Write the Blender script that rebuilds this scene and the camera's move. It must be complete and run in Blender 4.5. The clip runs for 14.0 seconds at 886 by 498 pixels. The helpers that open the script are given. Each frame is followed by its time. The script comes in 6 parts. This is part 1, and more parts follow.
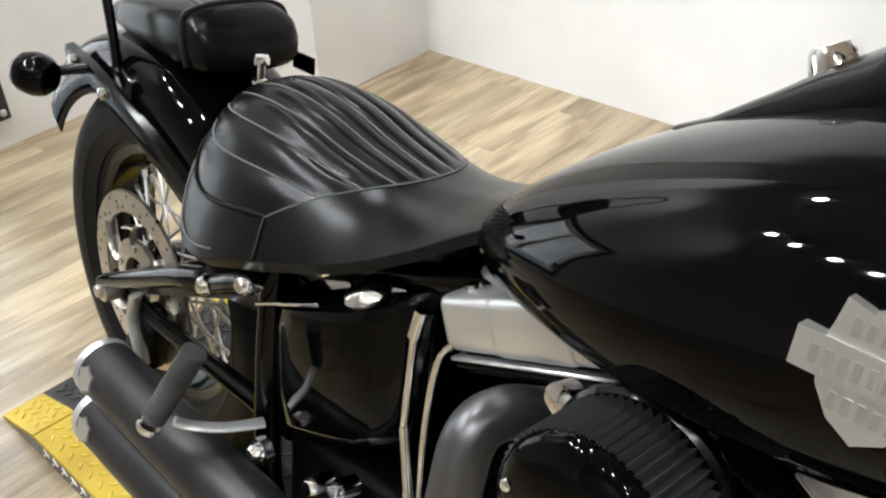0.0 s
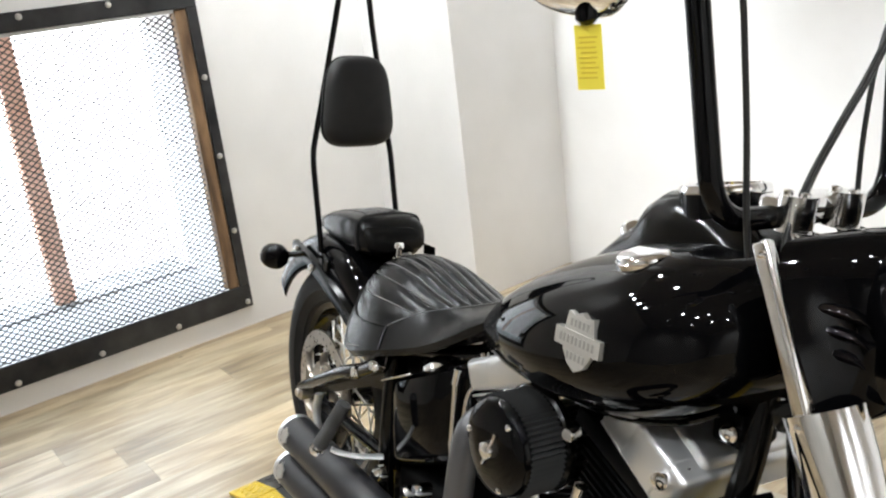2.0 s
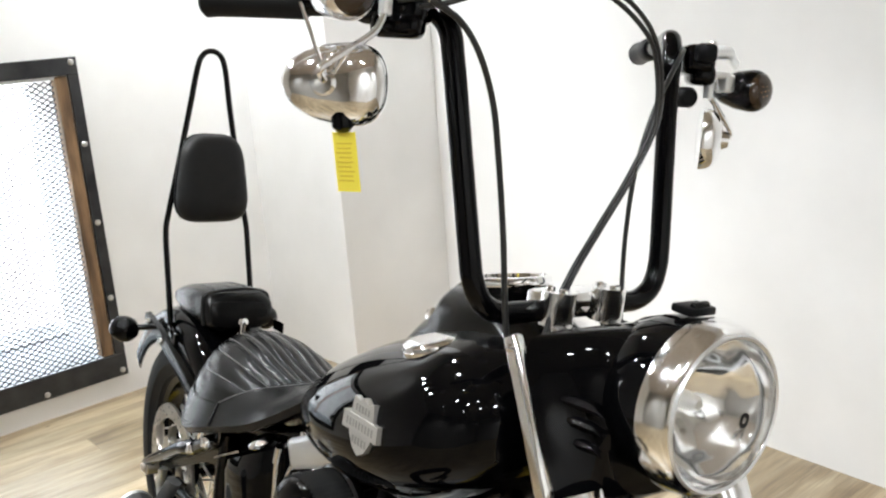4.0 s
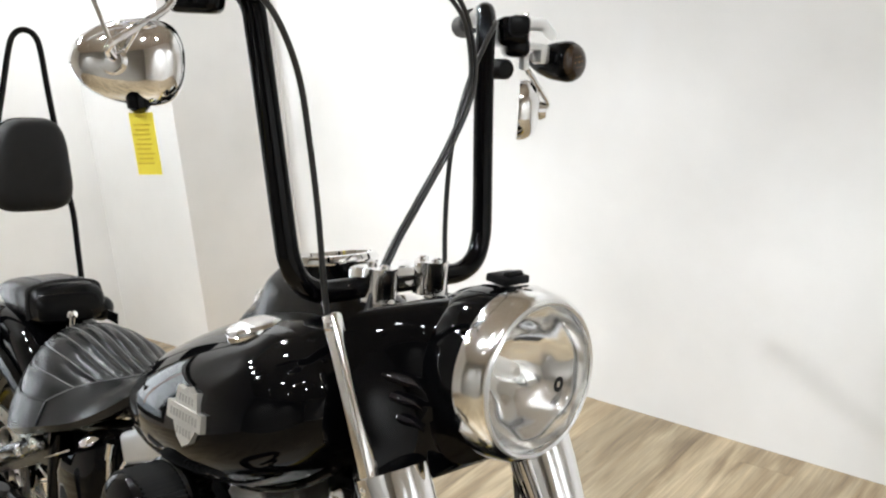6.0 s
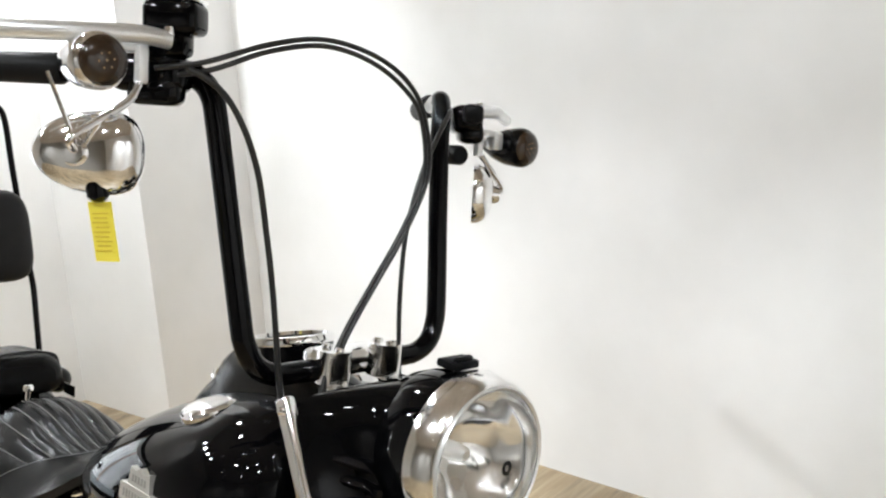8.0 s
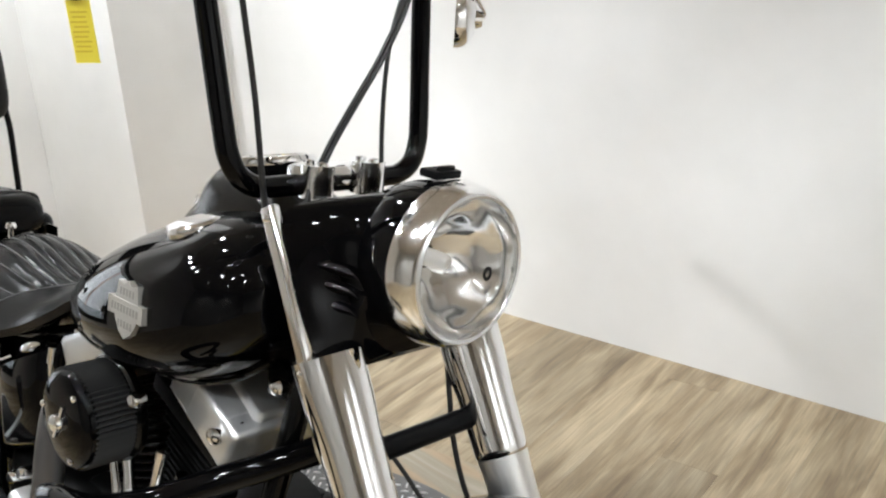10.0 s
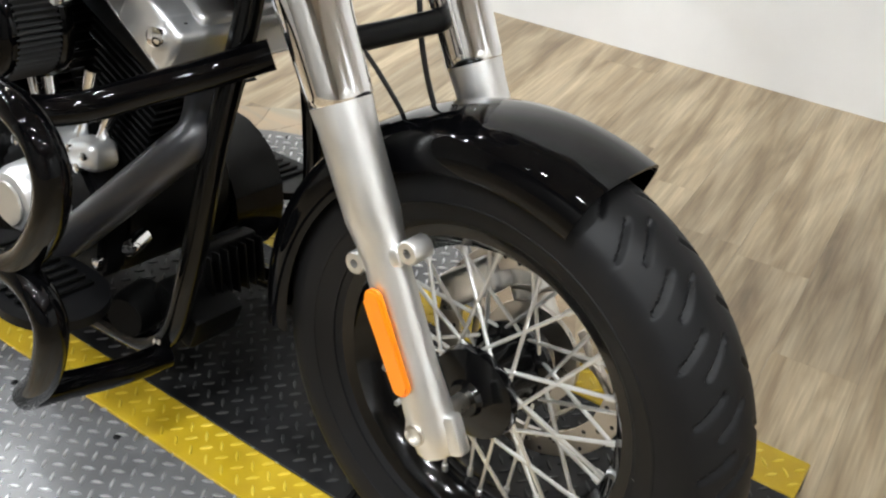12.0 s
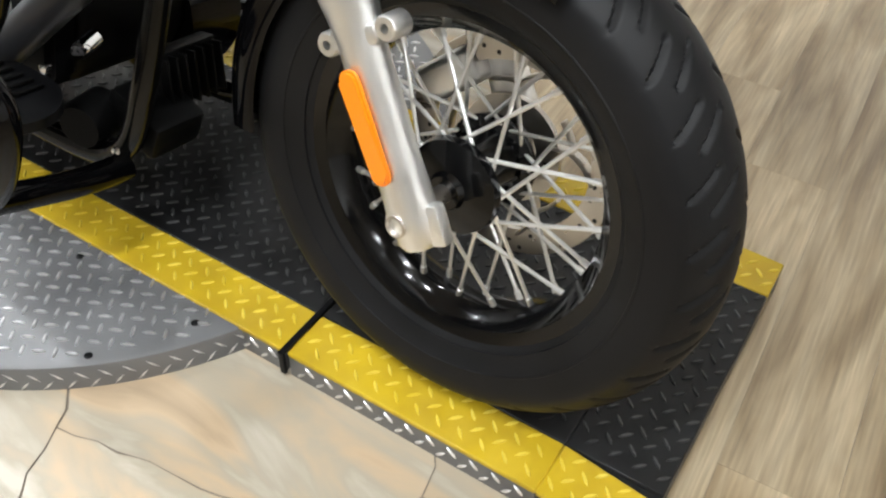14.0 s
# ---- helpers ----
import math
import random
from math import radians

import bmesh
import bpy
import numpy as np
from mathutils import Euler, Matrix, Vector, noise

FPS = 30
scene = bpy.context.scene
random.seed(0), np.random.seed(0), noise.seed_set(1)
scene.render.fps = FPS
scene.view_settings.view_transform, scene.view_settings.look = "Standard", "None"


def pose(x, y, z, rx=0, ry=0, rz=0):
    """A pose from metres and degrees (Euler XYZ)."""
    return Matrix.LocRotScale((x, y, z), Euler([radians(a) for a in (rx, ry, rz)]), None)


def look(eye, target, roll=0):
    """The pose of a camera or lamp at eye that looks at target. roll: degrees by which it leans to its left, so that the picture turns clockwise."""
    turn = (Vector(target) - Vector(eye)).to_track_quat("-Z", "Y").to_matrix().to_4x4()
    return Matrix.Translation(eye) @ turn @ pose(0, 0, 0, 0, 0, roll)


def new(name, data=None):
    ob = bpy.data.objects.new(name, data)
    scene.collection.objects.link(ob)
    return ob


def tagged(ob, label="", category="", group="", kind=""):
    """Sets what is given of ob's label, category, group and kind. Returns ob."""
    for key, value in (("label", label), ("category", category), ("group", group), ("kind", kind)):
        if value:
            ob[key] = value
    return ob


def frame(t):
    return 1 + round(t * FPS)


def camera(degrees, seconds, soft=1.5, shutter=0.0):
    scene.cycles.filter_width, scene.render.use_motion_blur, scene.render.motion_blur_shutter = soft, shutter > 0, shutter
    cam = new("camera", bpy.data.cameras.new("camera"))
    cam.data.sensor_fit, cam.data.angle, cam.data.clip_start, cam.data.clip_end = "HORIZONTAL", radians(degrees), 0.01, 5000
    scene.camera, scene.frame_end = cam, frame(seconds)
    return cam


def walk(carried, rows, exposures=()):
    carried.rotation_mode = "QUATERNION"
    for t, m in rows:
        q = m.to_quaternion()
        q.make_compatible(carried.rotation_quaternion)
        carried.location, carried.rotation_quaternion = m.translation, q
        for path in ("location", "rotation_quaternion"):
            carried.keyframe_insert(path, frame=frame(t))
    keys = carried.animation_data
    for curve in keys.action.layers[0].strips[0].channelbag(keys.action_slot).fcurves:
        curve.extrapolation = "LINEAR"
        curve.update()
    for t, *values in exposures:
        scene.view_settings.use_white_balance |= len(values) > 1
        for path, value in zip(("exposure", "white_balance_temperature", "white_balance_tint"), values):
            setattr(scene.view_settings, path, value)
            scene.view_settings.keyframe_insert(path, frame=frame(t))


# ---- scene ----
cam = camera(51.0, 14.0, soft=2.2)
PATH = [
    (0, (1.223, -0.508, 1.132), (-0.06, 0.566, 0.036), -3.2),
    (0.1, (1.248, -0.533, 1.14), (-0.077, 0.521, 0.077), -3.1),
    (0.2, (1.28, -0.558, 1.155), (-0.085, 0.473, 0.119), -2.6),
    (0.3, (1.317, -0.577, 1.169), (-0.093, 0.424, 0.162), -3.9),
    (0.4, (1.353, -0.598, 1.182), (-0.088, 0.369, 0.186), -5.5),
    (0.5, (1.387, -0.608, 1.196), (-0.088, 0.321, 0.216), -6.5),
    (0.6, (1.426, -0.612, 1.209), (-0.099, 0.294, 0.282), -7.6),
    (0.7, (1.472, -0.617, 1.223), (-0.108, 0.247, 0.352), -9.1),
    (0.8, (1.519, -0.614, 1.234), (-0.12, 0.198, 0.422), -9.7),
    (1, (1.62, -0.605, 1.26), (-0.084, 0.125, 0.509), -8.7),
    (1.2, (1.714, -0.604, 1.285), (-0.028, 0.075, 0.575), -8.0),
    (1.5, (1.814, -0.634, 1.303), (0.033, 0.044, 0.698), -8.2),
    (1.7, (1.89, -0.687, 1.305), (0.137, 0.086, 0.731), -7.5),
    (2, (1.96, -0.746, 1.302), (0.27, 0.125, 0.682), -6.9),
    (2.2, (2.005, -0.755, 1.301), (0.353, 0.173, 0.663), -5.6),
    (2.5, (2.033, -0.709, 1.31), (0.358, 0.212, 0.721), -5.3),
    (2.7, (2.053, -0.676, 1.331), (0.36, 0.267, 0.837), -5.7),
    (4.8, (2.095, -0.604, 1.331), (0.531, 0.512, 0.775), -3.8),
    (5, (2.098, -0.597, 1.33), (0.557, 0.546, 0.763), -4.2),
    (5.5, (2.108, -0.581, 1.327), (0.621, 0.626, 0.749), -4.6),
    (6, (2.116, -0.567, 1.325), (0.668, 0.687, 0.751), -4.6),
    (6.5, (2.12, -0.561, 1.337), (0.69, 0.733, 0.807), -4.4),
    (7, (2.123, -0.563, 1.353), (0.695, 0.761, 0.897), -3.9),
    (7.2, (2.126, -0.563, 1.359), (0.701, 0.769, 0.916), -3.8),
    (9.3, (2.171, -0.585, 1.335), (0.773, 0.742, 0.802), -3.6),
    (9.5, (2.171, -0.588, 1.322), (0.782, 0.732, 0.748), -3.7),
    (10, (2.164, -0.596, 1.287), (0.819, 0.707, 0.584), -3.1),
    (10.5, (2.147, -0.613, 1.249), (0.851, 0.667, 0.423), -1.8),
    (11, (2.128, -0.621, 1.206), (0.914, 0.638, 0.236), -0.5),
    (11.5, (2.109, -0.626, 1.16), (0.984, 0.616, 0.07), -0.0),
    (12, (2.095, -0.65, 1.101), (1.076, 0.583, -0.099), 0.9),
    (12.5, (2.089, -0.671, 1.055), (1.145, 0.544, -0.222), 1.9),
    (13, (2.089, -0.684, 1.023), (1.206, 0.498, -0.326), 2.4),
    (13.5, (2.089, -0.686, 0.997), (1.281, 0.469, -0.423), 2.5),
    (14, (2.084, -0.682, 1.011), (1.27, 0.463, -0.412), 2.4),
]
EXPO = [(0.0, 0.06), (1.0, 0.1), (2.7, 0.12), (5.0, 0.1), (7.0, 0.09), (9.5, 0.0), (11.0, 0.06), (12.0, 0.17), (13.0, 0.24), (14.0, 0.22)]
walk(cam, [(t, look(eye, target, roll)) for t, eye, target, roll in PATH], EXPO)

# the room stands turned against the motorcycle; the motorcycle leans on its stand
FLOOR_Z = -0.055
ROOM = Matrix.Rotation(radians(7.6), 4, "Z")
WEST = Matrix.Rotation(radians(9.7), 4, "Z")
NORTH = Matrix.Rotation(radians(4.9), 4, "Z")
BIKE = Matrix.Translation((0, -0.072, 0)) @ pose(0, 0, 0, 0, 0, 1.1) @ pose(0, 0, 0, -9.7, 0, 0)
STRIP = Matrix.Rotation(radians(4.8), 4, "Z")
CEIL_Z = 3.0

# ---------------------------------------------------------------- world and lamps
world = bpy.data.worlds.new("world")
scene.world = world
world.use_nodes = True
wn = world.node_tree.nodes
wn["Background"].inputs[0].default_value = (1.0, 0.97, 0.93, 1)
wn["Background"].inputs[1].default_value = 0.03


def lamp(name, kind, m, power, color, **kw):
    data = bpy.data.lights.new(name, kind)
    data.energy, data.color = power, color
    if "size" in kw:
        data.shape, data.size, data.size_y = "RECTANGLE", kw["size"], kw["size_y"]
    if "radius" in kw:
        data.shadow_soft_size = kw["radius"]
    if "cone" in kw:
        data.spot_size, data.spot_blend = radians(kw["cone"]), kw.get("blend", 0.6)
    ob = new(name, data)
    ob.matrix_world = m
    return ob


def in_room(u, v, z):
    return ROOM @ Vector((u, v, z))


# daylight that comes in through the screened window
lamp("window_daylight", "AREA", look(WEST @ Vector((-2.25, -0.2, 1.78)), WEST @ Vector((-0.5, -0.2, 0.0))), 165, (0.72, 0.87, 1.0), size=1.2, size_y=0.8)
# ceiling spots over the bike and wall, plus added fill rows: place, aim, watts
SPOTS = [((-1.25, -0.5), (0.3, 0.0, 0.5), 40, 90), ((-1.08, -0.8), (0.6, 0.0, 0.5), 40, 90), ((-0.85, -1.12), (0.8, 0.0, 0.5), 38, 90), ((-0.6, -1.4), (0.9, 0.0, 0.5), 38, 90), ((-0.8, 0.55), (0.9, 0.0, 0.5), 40, 90), ((0.05, -0.15), (0.9, 0.0, 0.5), 38, 100),
         ((0.9, -1.5), (0.8, 0.0, 0.6), 40, 100), ((1.5, -1.5), (1.4, 0.0, 0.7), 34, 90), ((2.4, -1.5), (1.5, -0.2, 0.8), 26, 70), ((3.0, -0.9), (1.5, -0.05, 0.8), 90, 34),
         ((0.1, 0.7), (0.1, 1.6, 1.85), 64, 64), ((1.0, 0.7), (1.0, 1.6, 1.85), 58, 64), ((1.9, 0.7), (1.9, 1.6, 1.85), 46, 64), ((2.9, 0.7), (2.9, 1.6, 1.85), 40, 64),
         # added narrow spots that lift the foot of the north wall
         ((-0.1, -1.2), (-0.2, 1.6, 0.15), 120, 28), ((0.8, -1.2), (0.75, 1.6, 0.15), 140, 28), ((1.7, -1.2), (1.7, 1.6, 0.15), 170, 28), ((2.6, -1.2), (2.65, 1.6, 0.15), 180, 28),
         # added fill for the window wall and the pier's faces
         ((-0.8, -1.1), (-1.46, 0.3, 0.9), 80, 100), ((-0.1, 0.7), (-0.92, 1.35, 0.7), 60, 70), ((-0.95, 0.35), (-1.2, 1.1, 0.8), 150, 100),
         # added fill on the near floor, mostly for reflections in the chrome
         ((0.3, -2.3), (0.3, -2.4, 0.0), 80, 110), ((1.6, -2.3), (1.6, -2.4, 0.0), 150, 110), ((2.9, -2.2), (2.9, -2.3, 0.0), 150, 110), ((3.5, -0.9), (3.8, -0.9, 0.0), 110, 70), ((1.8, -1.1), (1.75, -0.55, 0.0), 105, 46),
         # added washes that brighten the unseen south and east walls
         ((0.4, -3.1), (0.4, -4.2, 0.9), 160, 100), ((2.4, -3.1), (2.4, -4.2, 0.9), 160, 100), ((3.9, -1.6), (5.0, -1.6, 0.9), 190, 100), ((3.9, 0.3), (5.0, 0.3, 0.9), 170, 80)]
SPOT_Z = 2.75
for (sx, sy), aim, watts, cone in SPOTS:
    lamp("ceiling_and_fill_spot", "SPOT", look(in_room(sx, sy, SPOT_Z - 0.09), in_room(*aim)), watts, (0.925, 0.97, 1.0), radius=0.042, cone=cone, blend=0.85)


# ---------------------------------------------------------------- materials
def mat(name, color=(0.5, 0.5, 0.5), rough=0.5, metal=0.0, coat=0.0, **kw):
    m = bpy.data.materials.new(name)
    m.use_nodes = True
    n, l = m.node_tree.nodes, m.node_tree.links
    p = n["Principled BSDF"]
    p.inputs["Base Color"].default_value = (*color, 1)
    p.inputs["Roughness"].default_value = rough
    p.inputs["Metallic"].default_value = metal
    p.inputs["Coat Weight"].default_value = coat
    p.inputs["Coat Roughness"].default_value = kw.get("coat_rough", 0.03)
    if "spec" in kw:
        p.inputs["Specular IOR Level"].default_value = kw["spec"]
    tc = n.new("ShaderNodeTexCoord")
    if "vary" in kw:
        dark, light, scale = kw["vary"]
        tx = n.new("ShaderNodeTexNoise")
        tx.inputs["Scale"].default_value, tx.inputs["Detail"].default_value = scale, 6
        mp = n.new("ShaderNodeMapping")
        mp.inputs["Scale"].default_value = kw.get("stretch", (1, 1, 1))
        l.new(tc.outputs["Object"], mp.inputs[0])
        l.new(mp.outputs[0], tx.inputs["Vector"])
        ramp = n.new("ShaderNodeValToRGB")
        ramp.color_ramp.elements[0].position, ramp.color_ramp.elements[1].position = 0.3, 0.7
        ramp.color_ramp.elements[0].color, ramp.color_ramp.elements[1].color = (*dark, 1), (*light, 1)
        l.new(tx.outputs["Fac"], ramp.inputs[0])
        l.new(ramp.outputs[0], p.inputs["Base Color"])
    if "rough_vary" in kw:
        lo, hi, scale = kw["rough_vary"]
        tx = n.new("ShaderNodeTexNoise")
        tx.inputs["Scale"].default_value, tx.inputs["Detail"].default_value = scale, 5
        l.new(tc.outputs["Object"], tx.inputs["Vector"])
        mr = n.new("ShaderNodeMapRange")
        mr.inputs["From Min"].default_value, mr.inputs["From Max"].default_value = 0.3, 0.7
        mr.inputs["To Min"].default_value, mr.inputs["To Max"].default_value = lo, hi
        l.new(tx.outputs["Fac"], mr.inputs[0])
        l.new(mr.outputs[0], p.inputs["Roughness"])
    if "bump" in kw:
        scale, strength, dist = kw["bump"]
        tx = n.new("ShaderNodeTexNoise")
        tx.inputs["Scale"].default_value, tx.inputs["Detail"].default_value = scale, 4
        l.new(tc.outputs["Object"], tx.inputs["Vector"])
        b = n.new("ShaderNodeBump")
        b.inputs["Strength"].default_value, b.inputs["Distance"].default_value = strength, dist
        l.new(tx.outputs["Fac"], b.inputs["Height"])
        l.new(b.outputs[0], p.inputs["Normal"])
    if "emit" in kw:
        p.inputs["Emission Color"].default_value = (*kw["emit"][:3], 1)
        p.inputs["Emission Strength"].default_value = kw["emit"][3]
    return m


GLOSS = mat("gloss_black_paint", (0.0015, 0.0015, 0.0018), 0.06, 0, 0.0, spec=0.17, rough_vary=(0.02, 0.05, 9))
RIM_BLACK = mat("gloss_black_rim_enamel", (0.002, 0.002, 0.0022), 0.1, 0, 0.0, spec=0.32, rough_vary=(0.07, 0.15, 14))
FRAME_BLACK = mat("black_powder_coat", (0.0015, 0.0015, 0.0015), 0.15, 0, 0.0, spec=0.25, rough_vary=(0.1, 0.2, 25))
SATIN_BLACK = mat("satin_black_metal", (0.004, 0.004, 0.0045), 0.38, 0.0, spec=0.12, rough_vary=(0.3, 0.45, 30))
CASE_BLACK = mat("wrinkle_black_metal", (0.002, 0.002, 0.002), 0.45, 0.0, spec=0.09, bump=(600, 0.25, 0.001))
PIPE_BLACK = mat("matt_black_pipe_coating", (0.02, 0.02, 0.0222), 0.34, 0.1, spec=0.6, rough_vary=(0.28, 0.42, 18))
SHIELD_GREY = mat("satin_grey_heat_shield", (0.15, 0.15, 0.156), 0.33, 0.75, rough_vary=(0.28, 0.4, 18))
CHROME = mat("chrome", (0.92, 0.92, 0.93), 0.05, 1.0, rough_vary=(0.03, 0.1, 20))
POLISHED = mat("polished_aluminium", (0.86, 0.87, 0.88), 0.36, 0.85, rough_vary=(0.3, 0.42, 30), bump=(300, 0.05, 0.001))
SATIN_ALU = mat("satin_fork_aluminium", (0.9, 0.9, 0.89), 0.4, 1.0, rough_vary=(0.34, 0.46, 24), bump=(420, 0.06, 0.001))
STEEL = mat("brushed_disc_steel", (0.62, 0.58, 0.53), 0.33, 1.0, vary=((0.55, 0.51, 0.46), (0.68, 0.65, 0.6), 14), rough_vary=(0.25, 0.42, 40))
RUBBER = mat("tyre_rubber", (0.014, 0.014, 0.015), 0.48, 0, spec=0.17, vary=((0.006, 0.006, 0.0064), (0.011, 0.011, 0.0116), 8), bump=(500, 0.12, 0.001))
PEG_RUBBER = mat("worn_peg_rubber", (0.06, 0.06, 0.06), 0.65, vary=((0.04, 0.04, 0.04), (0.09, 0.09, 0.09), 20))
LEATHER = mat("black_seat_leather", (0.005, 0.005, 0.0052), 0.25, spec=0.16, bump=(260, 0.02, 0.0005))
LEATHER_MATT = mat("black_quilted_leather", (0.008, 0.008, 0.0082), 0.45, spec=0.35, rough_vary=(0.42, 0.56, 40), bump=(800, 0.25, 0.001))
THREAD = mat("grey_stitching", (0.16, 0.16, 0.16), 0.7)
CABLE = mat("black_cable_sheath", (0.012, 0.012, 0.012), 0.32)
ORANGE = mat("orange_reflector_plastic", (0.95, 0.25, 0.003), 0.3, 0, 0.3, emit=(1.0, 0.2, 0.0, 0.0))
AMBER = mat("smoked_amber_lens", (0.03, 0.017, 0.009), 0.18, 0, 0.2)
AMBER_DOT = mat("amber_dots", (0.3, 0.17, 0.06), 0.3)
TAG = mat("yellow_card", (0.93, 0.8, 0.09), 0.55)
TAG_INK = mat("tag_print", (0.74, 0.57, 0.05), 0.6)
BADGE = mat("silver_badge", (0.66, 0.65, 0.62), 0.34, 0.75)
# tone of an unseen wall, set for what chrome and black paint reflect
DARK_WALL = mat("unseen_wall_reflection_taupe", (0.28, 0.268, 0.25), 0.7, vary=((0.26, 0.248, 0.23), (0.3, 0.288, 0.27), 1.5))
BADGE_DARK = mat("badge_recess", (0.42, 0.41, 0.39), 0.42, 0.6)
WALL = mat("white_wall_paint", (0.82, 0.81, 0.8), 0.55, vary=((0.74, 0.73, 0.715), (0.84, 0.83, 0.82), 2.3), bump=(160, 0.06, 0.002))
CEILING = mat("tan_timber_ceiling", (0.48, 0.425, 0.36), 0.7, vary=((0.42, 0.365, 0.3), (0.53, 0.475, 0.41), 3.0), stretch=(0.3, 6, 1))
LAMP_CAN = mat("white_lamp_enamel", (0.7, 0.7, 0.68), 0.4, vary=((0.66, 0.66, 0.64), (0.74, 0.74, 0.72), 5))
WINDOW_STEEL = mat("blackened_steel_frame", (0.03, 0.03, 0.032), 0.45, 0.6, vary=((0.018, 0.018, 0.02), (0.06, 0.06, 0.062), 7), rough_vary=(0.35, 0.6, 12))
MESH_STEEL = mat("dark_expanded_metal", (0.05, 0.05, 0.052), 0.5, 0.5)
BOLT = mat("zinc_bolt", (0.6, 0.59, 0.57), 0.3, 1.0)
OLD_WOOD = mat("dark_stained_timber", (0.2, 0.12, 0.06), 0.6, vary=((0.08, 0.045, 0.022), (0.3, 0.18, 0.09), 9), stretch=(3, 3, 0.5), bump=(40, 0.2, 0.003))
POST_ORANGE = mat("salmon_orange_post", (0.86, 0.52, 0.38), 0.6, vary=((0.82, 0.46, 0.32), (0.88, 0.58, 0.45), 6))
SILL_SHADE = mat("sill_edge_shade_grey", (0.4, 0.4, 0.4), 0.8, vary=((0.22, 0.22, 0.22), (0.55, 0.55, 0.55), 7))
SILL_PALE = mat("pale_concrete_sill_board", (0.3, 0.3, 0.3), 0.7, vary=((0.26, 0.26, 0.26), (0.34, 0.34, 0.34), 9))
PLATE_GREY = mat("aluminium_diamond_plate", (0.14, 0.14, 0.145), 0.45, 0.4, vary=((0.11, 0.11, 0.114), (0.2, 0.2, 0.204), 6), rough_vary=(0.28, 0.45, 15))
# the glint of the lugs is put into a paler colour than the plate
LUG_GLINT = mat("aluminium_lugs_painted_glint", (0.88, 0.88, 0.89), 0.35, 0.9, rough_vary=(0.28, 0.42, 30))
# rubbed yellow, lightened further for glint; the plate between is painted darker
LUG_YELLOW_GLINT = mat("rubbed_yellow_lugs_painted_glint", (0.85, 0.64, 0.06), 0.3, vary=((0.62, 0.45, 0.025), (0.75, 0.6, 0.1), 12))
PLATE_YELLOW = mat("yellow_safety_paint", (0.62, 0.43, 0.015), 0.42, vary=((0.4, 0.265, 0.01), (0.6, 0.42, 0.018), 9), rough_vary=(0.32, 0.55, 30))
PLATE_BLACK = mat("black_painted_plate", (0.012, 0.012, 0.0125), 0.42, 0.0, spec=0.3, vary=((0.005, 0.005, 0.0053), (0.016, 0.016, 0.0165), 7), rough_vary=(0.3, 0.55, 14))
# highlights on the black deck's lugs, painted as a lighter grey
LUG_BLACK_GLINT = mat("black_plate_lugs_painted_glint", (0.11, 0.11, 0.112), 0.36, 0.5, vary=((0.025, 0.025, 0.026), (0.12, 0.12, 0.122), 9), rough_vary=(0.26, 0.45, 18))
GLASS = mat("headlamp_glass", (1, 1, 1), 0.0)
GLASS.node_tree.nodes["Principled BSDF"].inputs["Transmission Weight"].default_value = 1.0
GLASS.node_tree.nodes["Principled BSDF"].inputs["IOR"].default_value = 1.03
REFLECTOR = mat("lamp_reflector", (0.97, 0.97, 0.96), 0.1, 0.9)
BEZEL = mat("chrome_bezel", (0.95, 0.95, 0.95), 0.13, 1.0)
OUTSIDE = mat("bright_outdoors", (0.9, 0.9, 0.9), 0.9, emit=(0.98, 0.99, 1.0, 1.75))
HOLE_SHADE = mat("hole_shade_black", (0.02, 0.02, 0.02), 0.6)


# ---------------------------------------------------------------- mesh helpers
def part(name, bm, material, parent=None, label="", smooth=True, kind=""):
    me = bpy.data.meshes.new(name)
    bm.to_mesh(me)
    bm.free()
    me.materials.append(material)
    if smooth:
        me.polygons.foreach_set("use_smooth", [True] * len(me.polygons))
        me.set_sharp_from_angle(angle=radians(38))
    ob = new(name, me)
    ob.parent = parent
    return tagged(ob, label, kind=kind)


def spline(pts, n=6):
    """Points of a smooth line through pts."""
    p = [Vector(q) for q in pts]
    out = []
    for i in range(len(p) - 1):
        a, b, c, d = p[max(i - 1, 0)], p[i], p[i + 1], p[min(i + 2, len(p) - 1)]
        for k in range(n):
            t = k / n
            out.append(0.5 * (2 * b + (c - a) * t + (2 * a - 5 * b + 4 * c - d) * t * t + (3 * b - a - 3 * c + d) * t ** 3))
    return out + [p[-1]]


def tube(bm, pts, r, seg=12, loop=False, flat=1.0):
    """A tube of radius r (a number or one a point) along pts."""
    p = [Vector(q) for q in pts]
    rr = r if isinstance(r, (list, tuple)) else [r] * len(p)
    n = len(p)
    up = Vector((0, 0, 1)) if abs((p[1] - p[0]).normalized().z) < 0.9 else Vector((1, 0, 0))
    rings = []
    for i in range(n):
        if loop:
            d = (p[(i + 1) % n] - p[i - 1]).normalized()
        else:
            d = (p[min(i + 1, n - 1)] - p[max(i - 1, 0)]).normalized()
        s = d.cross(up).normalized()
        up = s.cross(d).normalized()
        rings.append([bm.verts.new(p[i] + rr[i] * (math.cos(a) * s + flat * math.sin(a) * up)) for a in (2 * math.pi * k / seg for k in range(seg))])
    for i in range(n if loop else n - 1):
        a, b = rings[i], rings[(i + 1) % n]
        for k in range(seg):
            bm.faces.new((a[k], a[(k + 1) % seg], b[(k + 1) % seg], b[k]))
    if not loop:
        bm.faces.new(rings[0][::-1])
        bm.faces.new(rings[-1])
    return bm


